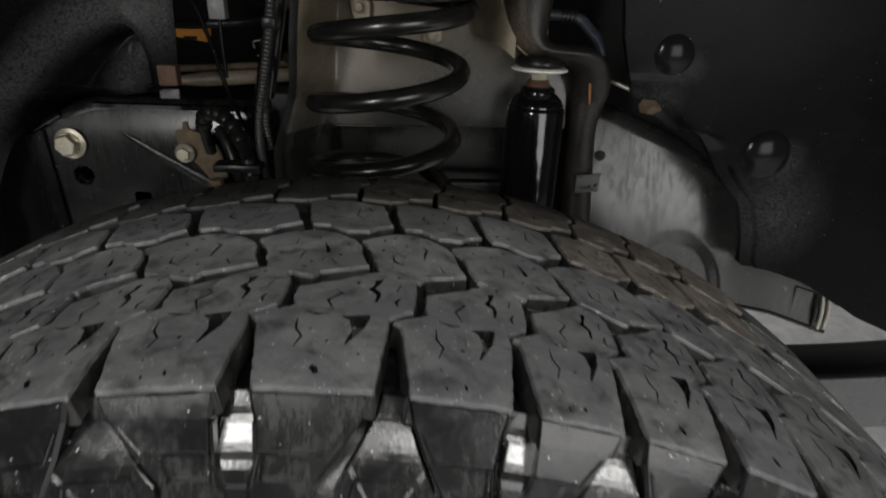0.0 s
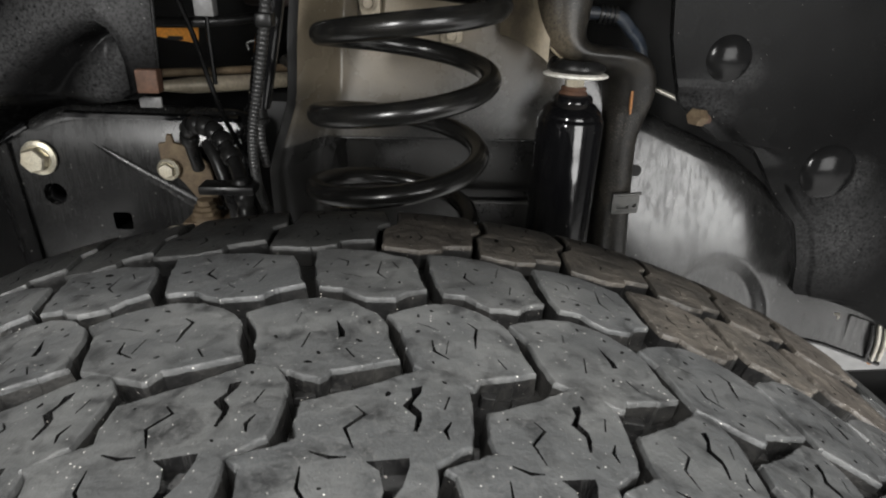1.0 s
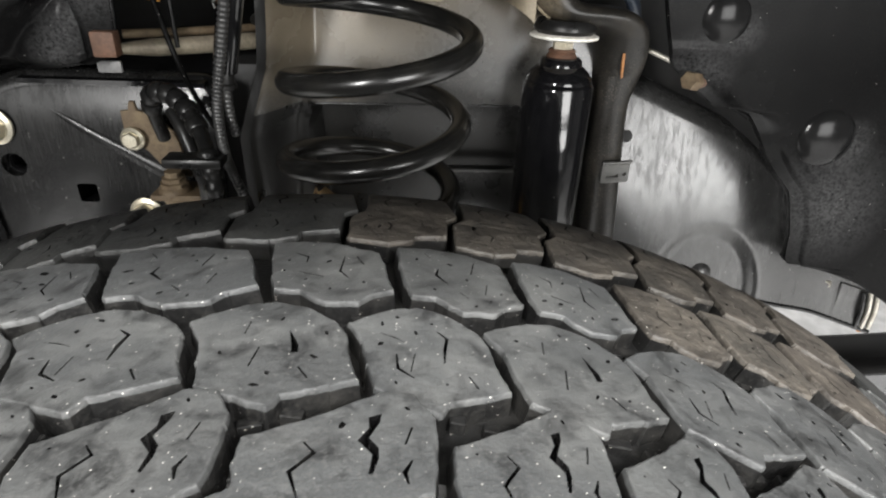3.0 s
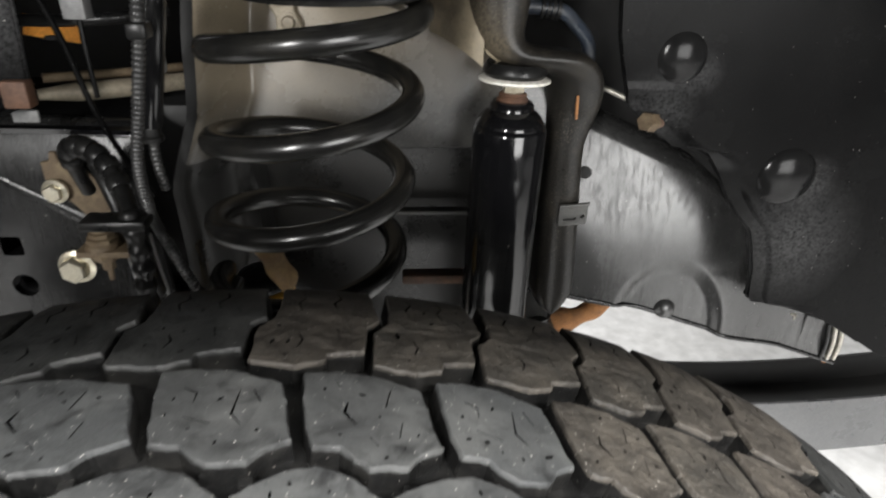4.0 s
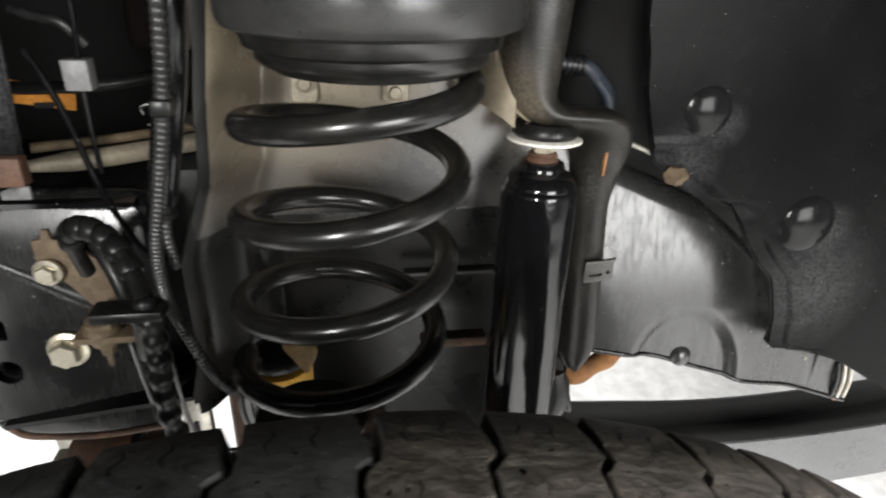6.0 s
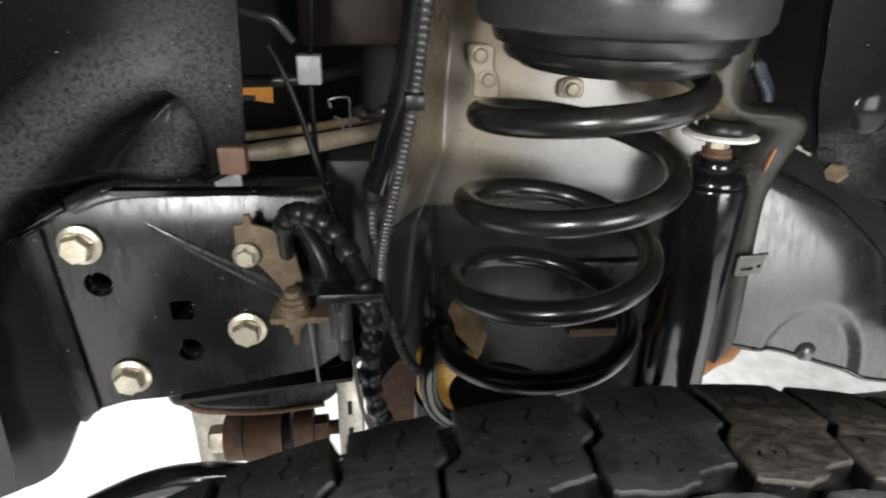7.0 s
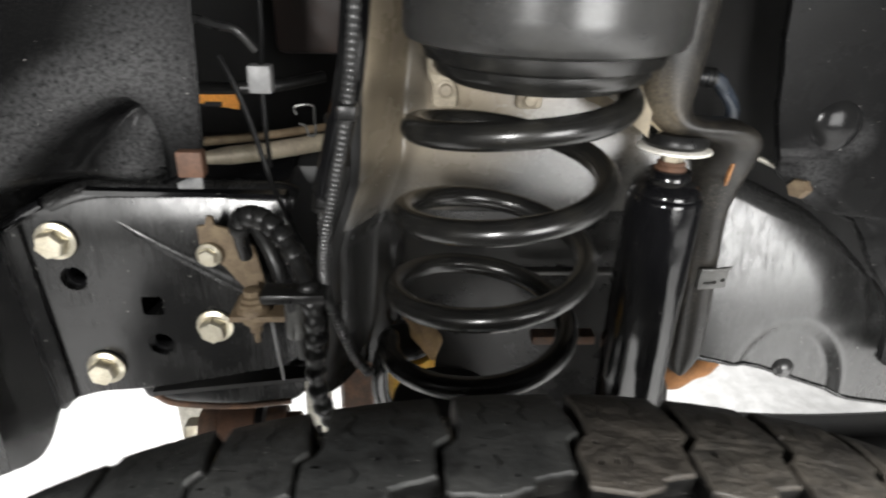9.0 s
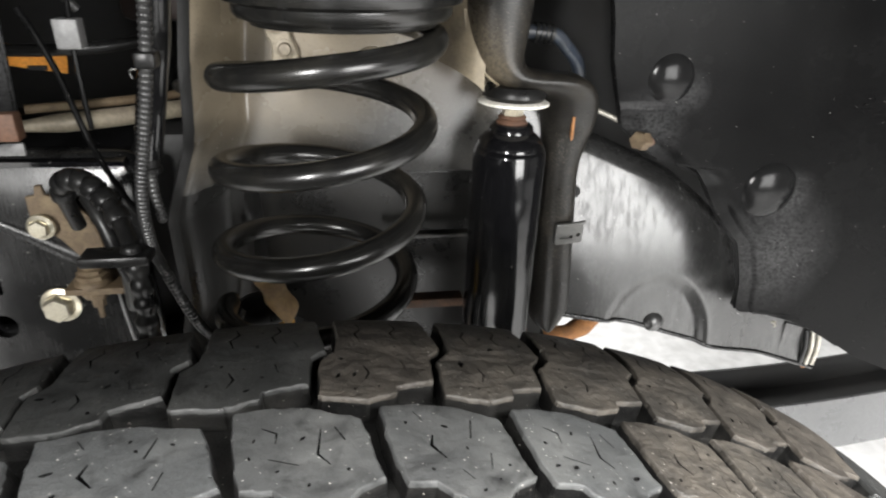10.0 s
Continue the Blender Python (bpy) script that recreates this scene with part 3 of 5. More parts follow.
TREAD_ROWS = [("outer", OUTER, [OUTER_CUTS]), ("second", SECOND, [SECOND_CUTS, SECOND_CUTS_B]), ("third", THIRD, [THIRD_CUTS, THIRD_CUTS_B]), ("inner", INNER, [INNER_CUTS])]
BROWN = {"inner": (10, 230), "third": (112, 240), "second": (9e9, 9e9), "outer": (9e9, 9e9)}
for row, shape, cut_sets in TREAD_ROWS:
    meshes = {}
    for mat in (TREAD, MUDDY, DARKTREAD):
        for cuts in cut_sets:
            outline, moved, centre = centred(shape, cuts)
            meshes.setdefault(mat, []).append([sound_block(outline, moved, mat) for _ in range(3)])
    for i, (g0, g1) in enumerate(zip(ROW_GAPS[row], ROW_GAPS[row][1:])):
        k = (g1 - g0) / P
        s = g0 + centre * k
        lo, hi = BROWN[row]
        kinds = meshes[MUDDY if lo < s < hi else DARKTREAD if row == "inner" else TREAD]
        ob = new("tread_block", random.choice(kinds[i % len(kinds)]))
        ob.parent = tyre
        ob.matrix_local = Matrix.Rotation(s / 1000 / TYRE_R, 4, "Y") @ Matrix.Translation((0, 0, TYRE_R)) @ Matrix.Rotation(radians(random.uniform(-0.4, 0.4)), 4, "X") @ Matrix.Diagonal((k, 1, 1, 1))

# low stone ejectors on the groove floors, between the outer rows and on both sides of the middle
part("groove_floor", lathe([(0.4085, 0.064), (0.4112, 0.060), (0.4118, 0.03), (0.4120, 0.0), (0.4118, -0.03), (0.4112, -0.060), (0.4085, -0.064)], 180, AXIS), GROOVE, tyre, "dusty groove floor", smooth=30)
RIBS = []
for long, high in ((4.2, 3.8), (6.0, 2.8), (5.0, 4.4), (7.0, 3.2)):
    bm = box(bmesh.new(), (-long / 2000, -0.0016, -0.001), (long / 2000, 0.0016, high / 1000), 0.0004)
    me = bpy.data.meshes.new("groove_rib")
    bm.to_mesh(me)
    bm.free()
    me.materials.append(GROOVE)
    RIBS.append(me)
for mid, wave, span in ((-46, 3.5, 10.5), (-2.5, 3, 12)):
    s = -330.0
    while s < 420:
        y = mid + wave * math.sin(s / 44 * 2 * math.pi)
        ob = new("groove_rib", random.choice(RIBS))
        ob.parent = tyre
        ob.matrix_local = Matrix.Rotation(s / 1000 / TYRE_R, 4, "Y") @ Matrix.Translation((0, y / 1000, 0.4116 - crown(y / 1000))) @ Matrix.Rotation(random.uniform(-0.3, 0.3), 4, "Z")
        s += span + random.uniform(-1.5, 1.5)

# shoulder lugs that run down the sidewall, with flared scoops between them
LUG = [(4, 1), (39, 1), (37.5, -8), (37.5, -26), (40, -30), (40, -43), (20, -43), (20, -30), (12, -18), (6.5, -7)]
PANEL = [(21, -19), (35, -19), (36, -28), (23, -28)]
SCOOP = [(-4, -2), (4, -2), (5.4, -8), (9.5, -16), (14, -24), (18, -30), (18, -43), (-18, -43), (-18, -30), (-14, -24), (-9.5, -16), (-5.4, -8)]
HEXAGON = [(-4, -2), (4, -2), (6, -12), (6, -22), (4, -30), (3, -43), (-3, -43), (-4, -30), (-6, -22), (-6, -12)]
STAPLE = [(-11, -26), (11, -26), (14, -37), (12.5, -37), (9.8, -27.6), (-9.8, -27.6), (-12.5, -37), (-14, -37)]

HEX_BEAD = [(-6.6, -9), (-6.6, -22), (-4.2, -31.5), (4.2, -31.5), (6.6, -22), (6.6, -9), (5.5, -9), (5.5, -21.8), (3.4, -30.4), (-3.4, -30.4), (-5.5, -21.8), (-5.5, -9)]
PANEL_BEAD = [(9.5, -9), (10.8, -9), (16.5, -18), (36.5, -18), (39, -30), (37.8, -30), (35.6, -19.2), (15.8, -19.2)]


def shoulder_mesh(poly, thick, lift=0.0, holes=(), ease=1.2, ramp=0.0):
    def fn(u, v, w):
        a, d = u / 1000 / TYRE_R, -v / 1000
        out = (w + lift - ramp * (1 - smoothstep(0, 1, (d - 0.004) / 0.022))) / 1000
        y = -0.1117 - 0.36 * d + 1.2 * d * d - out * 0.95
        r = TYRE_R - 0.0065 - d * 0.93 + out * 0.3
        return (r * math.sin(a), y, r * math.cos(a) - TYRE_R)
    bm = plate(poly, thick, ease, holes, hole_depth=2.2, fn=fn)
    me = bpy.data.meshes.new("shoulder_lug")
    bmesh.ops.recalc_face_normals(bm, faces=bm.faces)
    bm.to_mesh(me)
    bm.free()
    me.materials.append(RUBBER)
    return me


def cut_fine(poly):
    """Splits long edges, so that a face can follow a ramp."""
    out = []
    for p, q in zip(poly, poly[1:] + poly[:1]):
        n = max(1, round(math.hypot(q[0] - p[0], q[1] - p[1]) / 2.5))
        out += [(p[0] + (q[0] - p[0]) * k / n, p[1] + (q[1] - p[1]) * k / n) for k in range(n)]
    return out


def shifted(poly, c, sign=1):
    return [(sign * (p - c), v) for p, v in poly]


SHOULDER = [shoulder_mesh(shifted(LUG, 21.5, sg), 11.0, 0, [shifted(PANEL, 21.5, sg)]) for sg in (1, -1)]
FLARES = [shoulder_mesh(cut_fine(SCOOP), 8.0, -1.2, (), 0.3, 7.5), shoulder_mesh(cut_fine(HEXAGON), 8.0, -1.4, (), 0.3, 7.5)]
STAPLES = shoulder_mesh(STAPLE, 4.0, 0.2, (), 0.5)
HEX_RIM = shoulder_mesh(HEX_BEAD, 4.0, 0.5, (), 0.35)
BEADS = [shoulder_mesh(shifted(PANEL_BEAD, 21.5, sg)[::sg], 2.0, 0.8, (), 0.35) for sg in (1, -1)]
for i, (g0, g1) in enumerate(zip(ROW_GAPS["outer"], ROW_GAPS["outer"][1:])):
    k = (g1 - g0) / P
    wide = (i - ROW_GAPS["outer"].index(46.5)) % 2
    for name, me, at in (("shoulder_lug", SHOULDER[wide], 16), ("groove_scoop", FLARES[wide], -5.5), ("staple_ridge", None if wide else STAPLES, -5.5), ("scoop_bead", HEX_RIM if wide else None, -5.5), ("panel_bead", BEADS[wide], 16)):
        if me:
            ob = new(name, me)
            ob.parent = tyre
            ob.matrix_local = Matrix.Rotation((g0 + at * k) / 1000 / TYRE_R, 4, "Y") @ Matrix.Translation((0, 0, TYRE_R)) @ Matrix.Diagonal((k, 1, 1, 1))

# ---- coil spring and its seats ----
WIRE = 0.0072
spring = thing("coil_spring", "glossy black enamelled steel coil spring with dusty upper turns", "coil spring", (-0.045, 0.482, 0.74))
COILS = [(-2.55, 0.7525), (-2.25, 0.7635), (-1.75, 0.7865), (-1.25, 0.8124), (-0.25, 0.8658), (0.75, 0.917), (1.1, 0.9284), (1.35, 0.935)]
pts = []
n = 340
for i in range(n + 1):
    turn = -2.54 + (1.27 + 2.54) * i / n
    z = lerp_table(COILS, turn)
    cx = -0.0448 + (z - 0.83) * 0.10
    cy = 0.4835 - (z - 0.83) * 0.05
    rad = 0.0583 - 0.004 * smoothstep(0.9, 1.4, turn)
    a = 2 * math.pi * turn
    pts.append(Vector((cx + rad * math.cos(a), cy + rad * math.sin(a), z)) - Vector((-0.045, 0.482, 0.74)))
for _ in range(12):
    pts = [pts[0]] + [(pts[i - 1] + 2 * pts[i] + pts[i + 1]) / 4 for i in range(1, len(pts) - 1)] + [pts[-1]]
part("coil", sweep(bmesh.new(), pts, lambda i: WIRE * (0.72 if i == 0 or i == n else 0.9 if i == 1 or i == n - 1 else 1), 18), SPRING, spring)
part("tail_face", lathe([(0, 0.0006), (0.0045, 0.0005), (0.0052, 0), (0, -0.002)], 16, along(pts[0], 2 * pts[0] - pts[1])), RUST, spring, "bare rusty cut end")

seat = thing("spring_bucket", "satin black stamped upper spring bucket with rubber isolator", "spring bucket", (-0.027, 0.478, 0.947))
part("shell", lathe([(0.0, 0.10), (0.0725, 0.10), (0.0735, 0.02), (0.0735, 0.010), (0.0715, 0.006), (0.066, 0.004), (0.064, 0.006), (0.064, 0.03), (0.0, 0.03)], 64), BUCKET, seat)
part("isolator", lathe([(0.02, 0.012), (0.0635, 0.012), (0.0645, 0.004), (0.0625, -0.003), (0.0575, -0.005), (0.0575, -0.009), (0.0555, -0.0115), (0.05, -0.0125), (0.049, -0.015), (0.03, -0.016), (0.03, 0.0)], 64), SPRING, seat, "glossy black isolator ring")

perch = thing("spring_perch", "black lower spring perch with a yellow painted cup", "spring perch", (-0.099, 0.553, 0.617))
part("cup", lathe([(0.0, 0.044), (0.022, 0.044), (0.0235, 0.048), (0.0240, 0.082), (0.0225, 0.087), (0.019, 0.089), (0.0, 0.089)], 40), YELLOW, perch, "bright yellow painted cup")
part("bump_stop", lathe([(0.0, 0.089), (0.018, 0.0895), (0.0215, 0.092), (0.022, 0.096), (0.019, 0.101), (0.012, 0.104), (0.0, 0.105)], 40), HOSE, perch, "black rubber bump stop")
part("base", lathe([(0.0, 0.0), (0.0255, 0.0), (0.0255, 0.042), (0.0, 0.042)], 32), HOSE, perch)
part("dish", lathe([(0.0, 0.105), (0.020, 0.105), (0.033, 0.112), (0.036, 0.120), (0.034, 0.121), (0.02, 0.114), (0.0, 0.113)], 40, Matrix.Translation((0.028, -0.075, -0.02))), VOID, perch)
STRAP = [(-0.094, 0.565, 0.700), (-0.099, 0.552, 0.688), (-0.099, 0.55, 0.664), (-0.091, 0.55, 0.642), (-0.070, 0.55, 0.628), (-0.04, 0.555, 0.622)]
part("strap", tube([(0.93 * (q[0] + 0.080), 0.93 * (q[1] - 0.592), 0.93 * (q[2] - 0.58)) for q in STRAP], 0.0066, 14), SPRING, perch, "glossy black rubber strap")

# ---- shock absorber ----
SH_T, SH_B = Vector((0.0915, 0.560, 0.845)), Vector((0.083, 0.545, 0.50))
shock = thing("shock_absorber", "glossy black shock absorber with rusty top nut", "shock absorber", SH_B)
m = Matrix.Translation(-SH_B) @ along(SH_B, SH_T)
L = (SH_T - SH_B).length
part("body", lathe([(0, 0), (0.0272, 0), (0.0272, L - 0.012), (0.0268, L - 0.0095), (0.0255, L - 0.008), (0.0255, L - 0.006), (0.0225, L - 0.001), (0.0185, L + 0.003), (0.0165, L + 0.004), (0.0160, L + 0.008), (0.0140, L + 0.010), (0, L + 0.010)], 48, m), GLOSS, shock)
part("collar", lathe([(0, L + 0.009), (0.0108, L + 0.009), (0.0115, L + 0.0105), (0.0105, L + 0.0125), (0.0095, L + 0.013), (0.0105, L + 0.0145), (0.0092, L + 0.016), (0, L + 0.016)], 32, m), SLEEVE, shock, "rusty brown collar")
rod = part("rod", lathe([(0, L + 0.014), (0.006, L + 0.014), (0.006, L + 0.036), (0, L + 0.036)], 20, m), RUST, shock)
part("nut", lathe([(0, L + 0.015), (0.0075, L + 0.015), (0.008, L + 0.017), (0.008, L + 0.024), (0, L + 0.024)], 6, m), ZINC, rod, "bright zinc hexagon nut")
part("washer", lathe([(0, L + 0.0235), (0.0235, L + 0.0235), (0.0258, L + 0.0245), (0.0258, L + 0.026), (0.0235, L + 0.0272), (0, L + 0.0275)], 48, m), WHITE, rod, "pale steel washer")
part("bushing", lathe([(0, L + 0.027), (0.0205, L + 0.027), (0.0232, L + 0.030), (0.0232, L + 0.033), (0.0205, L + 0.037), (0, L + 0.038)], 48, m), HOSE, shock, "black rubber bushing")

# ---- frame rail, shock tower and rear rail ----
rail = thing("frame_rail", "dusty black painted frame rail behind the spring", "frame rail", (0, 0.6, 0.8))


def place(bm, origin):
    bmesh.ops.translate(bm, verts=bm.verts, vec=-Vector(origin))
    return bm


def rail_fn(u, v, lo=None, hi=1.025):
    bot = (0.648 - 0.11 * smoothstep(0.10, 0.32, u)) if lo is None else lo
    z = bot + v * (hi - bot)
    x0 = lerp_table([(0.60, -0.168), (0.665, -0.168), (0.70, -0.160), (0.79, -0.155), (0.845, -0.136), (0.895, -0.134), (0.95, -0.128), (1.03, -0.12)], z)
    x = x0 + (lerp_table([(0.85, 0.16), (0.875, 0.106), (1.03, 0.10)], z) - x0) * u
    y = 0.600 - 0.045 * (1 - smoothstep(0, 0.035, x - x0)) + 0.02 * smoothstep(0.82, 0.70, z)
    y += 0.14 * max(0, z - 0.809) + 0.022 * smoothstep(0.809, 0.803, z) * smoothstep(-0.112, -0.104, x)
    return (x, y, z)


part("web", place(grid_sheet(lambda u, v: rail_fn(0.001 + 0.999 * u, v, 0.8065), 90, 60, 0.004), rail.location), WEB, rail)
# the web below z 0.8085 is recessed and takes a darker colour
part("lower_web", place(grid_sheet(lambda u, v: rail_fn(0.001 + 0.999 * u, v, None, 0.8085), 90, 50, 0.004), rail.location), BLACKWEB, rail, "darker recessed lower panel")
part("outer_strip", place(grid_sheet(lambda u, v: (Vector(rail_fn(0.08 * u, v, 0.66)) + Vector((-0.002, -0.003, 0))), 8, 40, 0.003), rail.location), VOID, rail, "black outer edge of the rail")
part("ledge", place(box(bmesh.new(), (0.0, 0.612, 0.740), (0.10, 0.622, 0.744), 0.001), rail.location), FRAME, rail)
for bx, bz in ((-0.0695, 0.9005), (-0.007, 0.894), (-0.076, 0.9175)):
    part("bolt", place(lathe([(0, 0.006), (0.0040, 0.0055), (0.0048, 0.004), (0.0048, 0.002), (0.0068, 0.0015), (0.0068, 0), (0, 0)], 16, along((bx, 0.6015, bz), (bx, 0.5, bz))), rail.location), TAN, rail, "dusty tan bolt")

tower = thing("shock_tower", "black stamped steel shock tower with dusty edges", "shock tower", (0.11, 0.56, 0.85))

# left and right edge of the stamping, from its top down
TOWER = [(0.050, 1.04, 0.1045, 1.04), (0.0505, 0.99, 0.1040, 0.99), (0.052, 0.944, 0.1015, 0.945), (0.055, 0.919, 0.0985, 0.915), (0.060, 0.904, 0.0970, 0.9035), (0.066, 0.894, 0.0975, 0.8985), (0.073, 0.8865, 0.0995, 0.8950), (0.082, 0.8805, 0.1040, 0.8925),
         (0.094, 0.8765, 0.114, 0.8910), (0.106, 0.8745, 0.129, 0.8900), (0.115, 0.873, 0.142, 0.8870), (0.120, 0.870, 0.151, 0.8815), (0.1205, 0.863, 0.1565, 0.8735), (0.1195, 0.852, 0.1585, 0.863), (0.119, 0.841, 0.1570, 0.852),
         (0.119, 0.829, 0.1530, 0.839), (0.1195, 0.81, 0.1492, 0.820), (0.120, 0.775, 0.1515, 0.775), (0.122, 0.705, 0.1555, 0.708), (0.1235, 0.689, 0.153, 0.692), (0.128, 0.681, 0.147, 0.683), (0.135, 0.6775, 0.140, 0.678)]


def tower_fn(u, v, w):
    y = 0.542 + 0.038 * smoothstep(0.887, 0.846, v)
    k = (y - 0.16) / 0.39
    return (0.021 + (u - 0.021) * k, y - w, 0.974 + (v - 0.974) * k)


left = curve_points([(a, 0, b) for a, b, c, d in TOWER], 5)
right = curve_points([(c, 0, d) for a, b, c, d in TOWER], 5)
# how far in from the left edge, and how deep, round the pressing
SECTION = [(0.0, 0.052), (0.0, 0.030), (0.015, 0.020), (0.05, 0.0135), (0.11, 0.0085), (0.20, 0.0045), (0.32, 0.0016), (0.46, 0.0002), (0.60, 0.0), (0.72, 0.0006), (0.82, 0.0018), (0.90, 0.0038), (0.955, 0.0066), (0.99, 0.0105), (1.0, 0.016), (1.0, 0.026)]
bm = bmesh.new()
rings = [[bm.verts.new(tower_fn(a.x + (b.x - a.x) * t, a.z + (b.z - a.z) * t, -depth * min(1.0, 0.25 + (b - a).length / 0.04))) for t, depth in SECTION] for a, b in zip(left, right)]
for a, b in zip(rings, rings[1:]):
    for k in range(len(SECTION) - 1):
        bm.faces.new((a[k], b[k], b[k + 1], a[k + 1]))
bm.faces.new(rings[-1])
bmesh.ops.recalc_face_normals(bm, faces=bm.faces)
part("stamped_channel", place(bm, tower.location), TOWERPAINT, tower, smooth=70)
part("lower_edge", place(sweep(bmesh.new(), [Vector(tower_fn(p[0] + 0.0004, p[2], -0.0155)) for p in left[12:50]], 0.0011, 8), tower.location), TANDUST, tower, "dusty rolled lower edge")
part("gusset", place(grid_sheet(lambda u, v: (0.036 + 0.032 * u, 0.598 - 0.045 * u - 0.012 * math.sin(math.pi * u), 0.896 - 0.016 * u * u + (0.145 - 0.01 * u) * v), 12, 12, 0.003), tower.location), TANDUST, tower, "tan dusty pressed gusset")
part("rust_mark", place(plate([(0.1358, 0.862), (0.1374, 0.862), (0.1384, 0.846), (0.1370, 0.845)], 0.004, 0.0003, fn=lambda u, v, w: tower_fn(u, v, w + 0.0008)), tower.location), RUSTY_ORANGE, tower, "streak of orange rust")
clip_fn = (lambda u, v, w: (u + 0.009, 0.5765 - w + 0.10 * max(0.0, u - 0.146), v - 0.0175 + 0.06 * (u - 0.143)))
clip = part("clip", place(plate(rounded([(0.132, 0.7635), (0.1565, 0.7635), (0.1565, 0.7815), (0.132, 0.7815)], 0.002), 0.003, 0.0005, [[(0.1365, 0.7685), (0.1470, 0.7685), (0.1470, 0.7715), (0.1365, 0.7715)], circle2(0.1522, 0.7712, 0.0019, 10)], fn=clip_fn), tower.location), CLIP, tower, "small grey steel wire clip")
part("clip_roll", place(tube([(0.1410, 0.5760, 0.7640), (0.1530, 0.5755, 0.7648), (0.1660, 0.5770, 0.7656)], 0.0016, 10), tower.location), CLIP, clip)

rear = thing("rear_rail", "black frame rail with a dull grey water film and streaks", "frame rail", (0.35, 0.66, 0.68))


def rear_fn(u, v):
    x = 0.12 + 0.365 * u
    top = lerp_table([(0.12, 0.829), (0.179, 0.806), (0.202, 0.797), (0.251, 0.777), (0.294, 0.757), (0.33, 0.730), (0.40, 0.672), (0.54, 0.59)], x)
    bot = lerp_table([(0.12, 0.650), (0.192, 0.637), (0.256, 0.624), (0.346, 0.594), (0.414, 0.575), (0.487, 0.549), (0.54, 0.53)], x)
    roll = 0.030
    d = v * (top - bot + roll)
    z = bot + min(d, top - bot)
    y = 0.630 + 0.09 * (z - 0.62) + 0.55 * max(0.0, z - 0.62) ** 2 - 0.05 * (min(x, 0.3) - 0.2) + 0.012 * smoothstep(0.34, 0.42, x)
    over = max(0.0, d - (top - bot)) / roll
    z += 0.016 * math.sin(over * 1.5)
    y += 0.022 * over + 0.014 * (1 - math.cos(over * 1.5))
    e = math.hypot((x - 0.2805) / 0.058, max(0.0, z - 0.598) / 0.080)
    y += 0.0075 * smoothstep(1.06, 0.80, e)
    fold = lerp_table([(0.64, 0.345), (0.668, 0.332), (0.689, 0.337), (0.7225, 0.327), (0.75, 0.312), (0.7727, 0.291), (0.81, 0.25)], z)
    past = max(0.0, x - fold + 0.022)
    return (x, y + min(6.0 * past ** 2, 0.5 * past) * smoothstep(0.645, 0.70, z), z)


part("web", place(grid_sheet(rear_fn, 110, 90, 0.004), rear.location), RAILPAINT, rear, smooth=60)
part("lower_lip", place(sweep(bmesh.new(), [Vector(rear_fn(k / 40, 0.0)) + Vector((0, 0.001, 0)) for k in range(41)], 0.0028, 10), rear.location), SATIN, rear, "rolled black lower edge")
part("drain_plug", place(lathe([(0, 0.004), (0.006, 0.0036), (0.0105, 0.0), (0.011, -0.003)], 20, along((0.280, 0.6325, 0.624), (0.280, 0.59, 0.636))), rear.location), RAILPAINT, rear)
part("web_hole", place(lathe([(0.0052, -0.002), (0.0060, 0.0), (0.0044, 0.0006), (0.0, -0.0002)], 20, along((0.184, 0.6535, 0.7635), (0.184, 0.5, 0.79))), rear.location), VOID, rear, "round black hole")
part("end_plate", place(plate(rounded([(0.437, 0.612), (0.464, 0.603), (0.484, 0.595), (0.486, 0.556), (0.474, 0.549), (0.437, 0.566)], 0.003), 0.012, 0.001, fn=wall_face(0.6335)), rear.location), RAILPAINT, rear)
part("stub_tube", place(lathe([(0.0036, 0.018), (0.0052, 0.018), (0.0055, 0.0165), (0.0055, 0), (0.0036, 0)], 20, along((0.432, 0.650, 0.614), (0.408, 0.620, 0.598)), closed=True), rear.location), ALU, rear, "short bright tube stub")
for ex, mat in ((0.466, SATIN), (0.474, ALU), (0.482, ALU)):
    part("end_rib", place(tube([(ex - 0.002, 0.632, 0.6005), (ex, 0.629, 0.578), (ex + 0.002, 0.632, 0.554)], 0.0026, 10), rear.location), mat, rear)
part("rust_spot", place(lathe([(0, 0.002), (0.003, 0.0015), (0.0045, 0)], 10, along((0.478, 0.6345, 0.551), (0.478, 0.6, 0.551))), rear.location), RUSTY_ORANGE, rear, "spot of orange rust")

# ---- wheel-arch liners ----
liner_r = thing("wheel_arch_liner", "black moulded plastic wheel-arch liner with round bosses", "arch liner", (0.4, 0.54, 0.85))


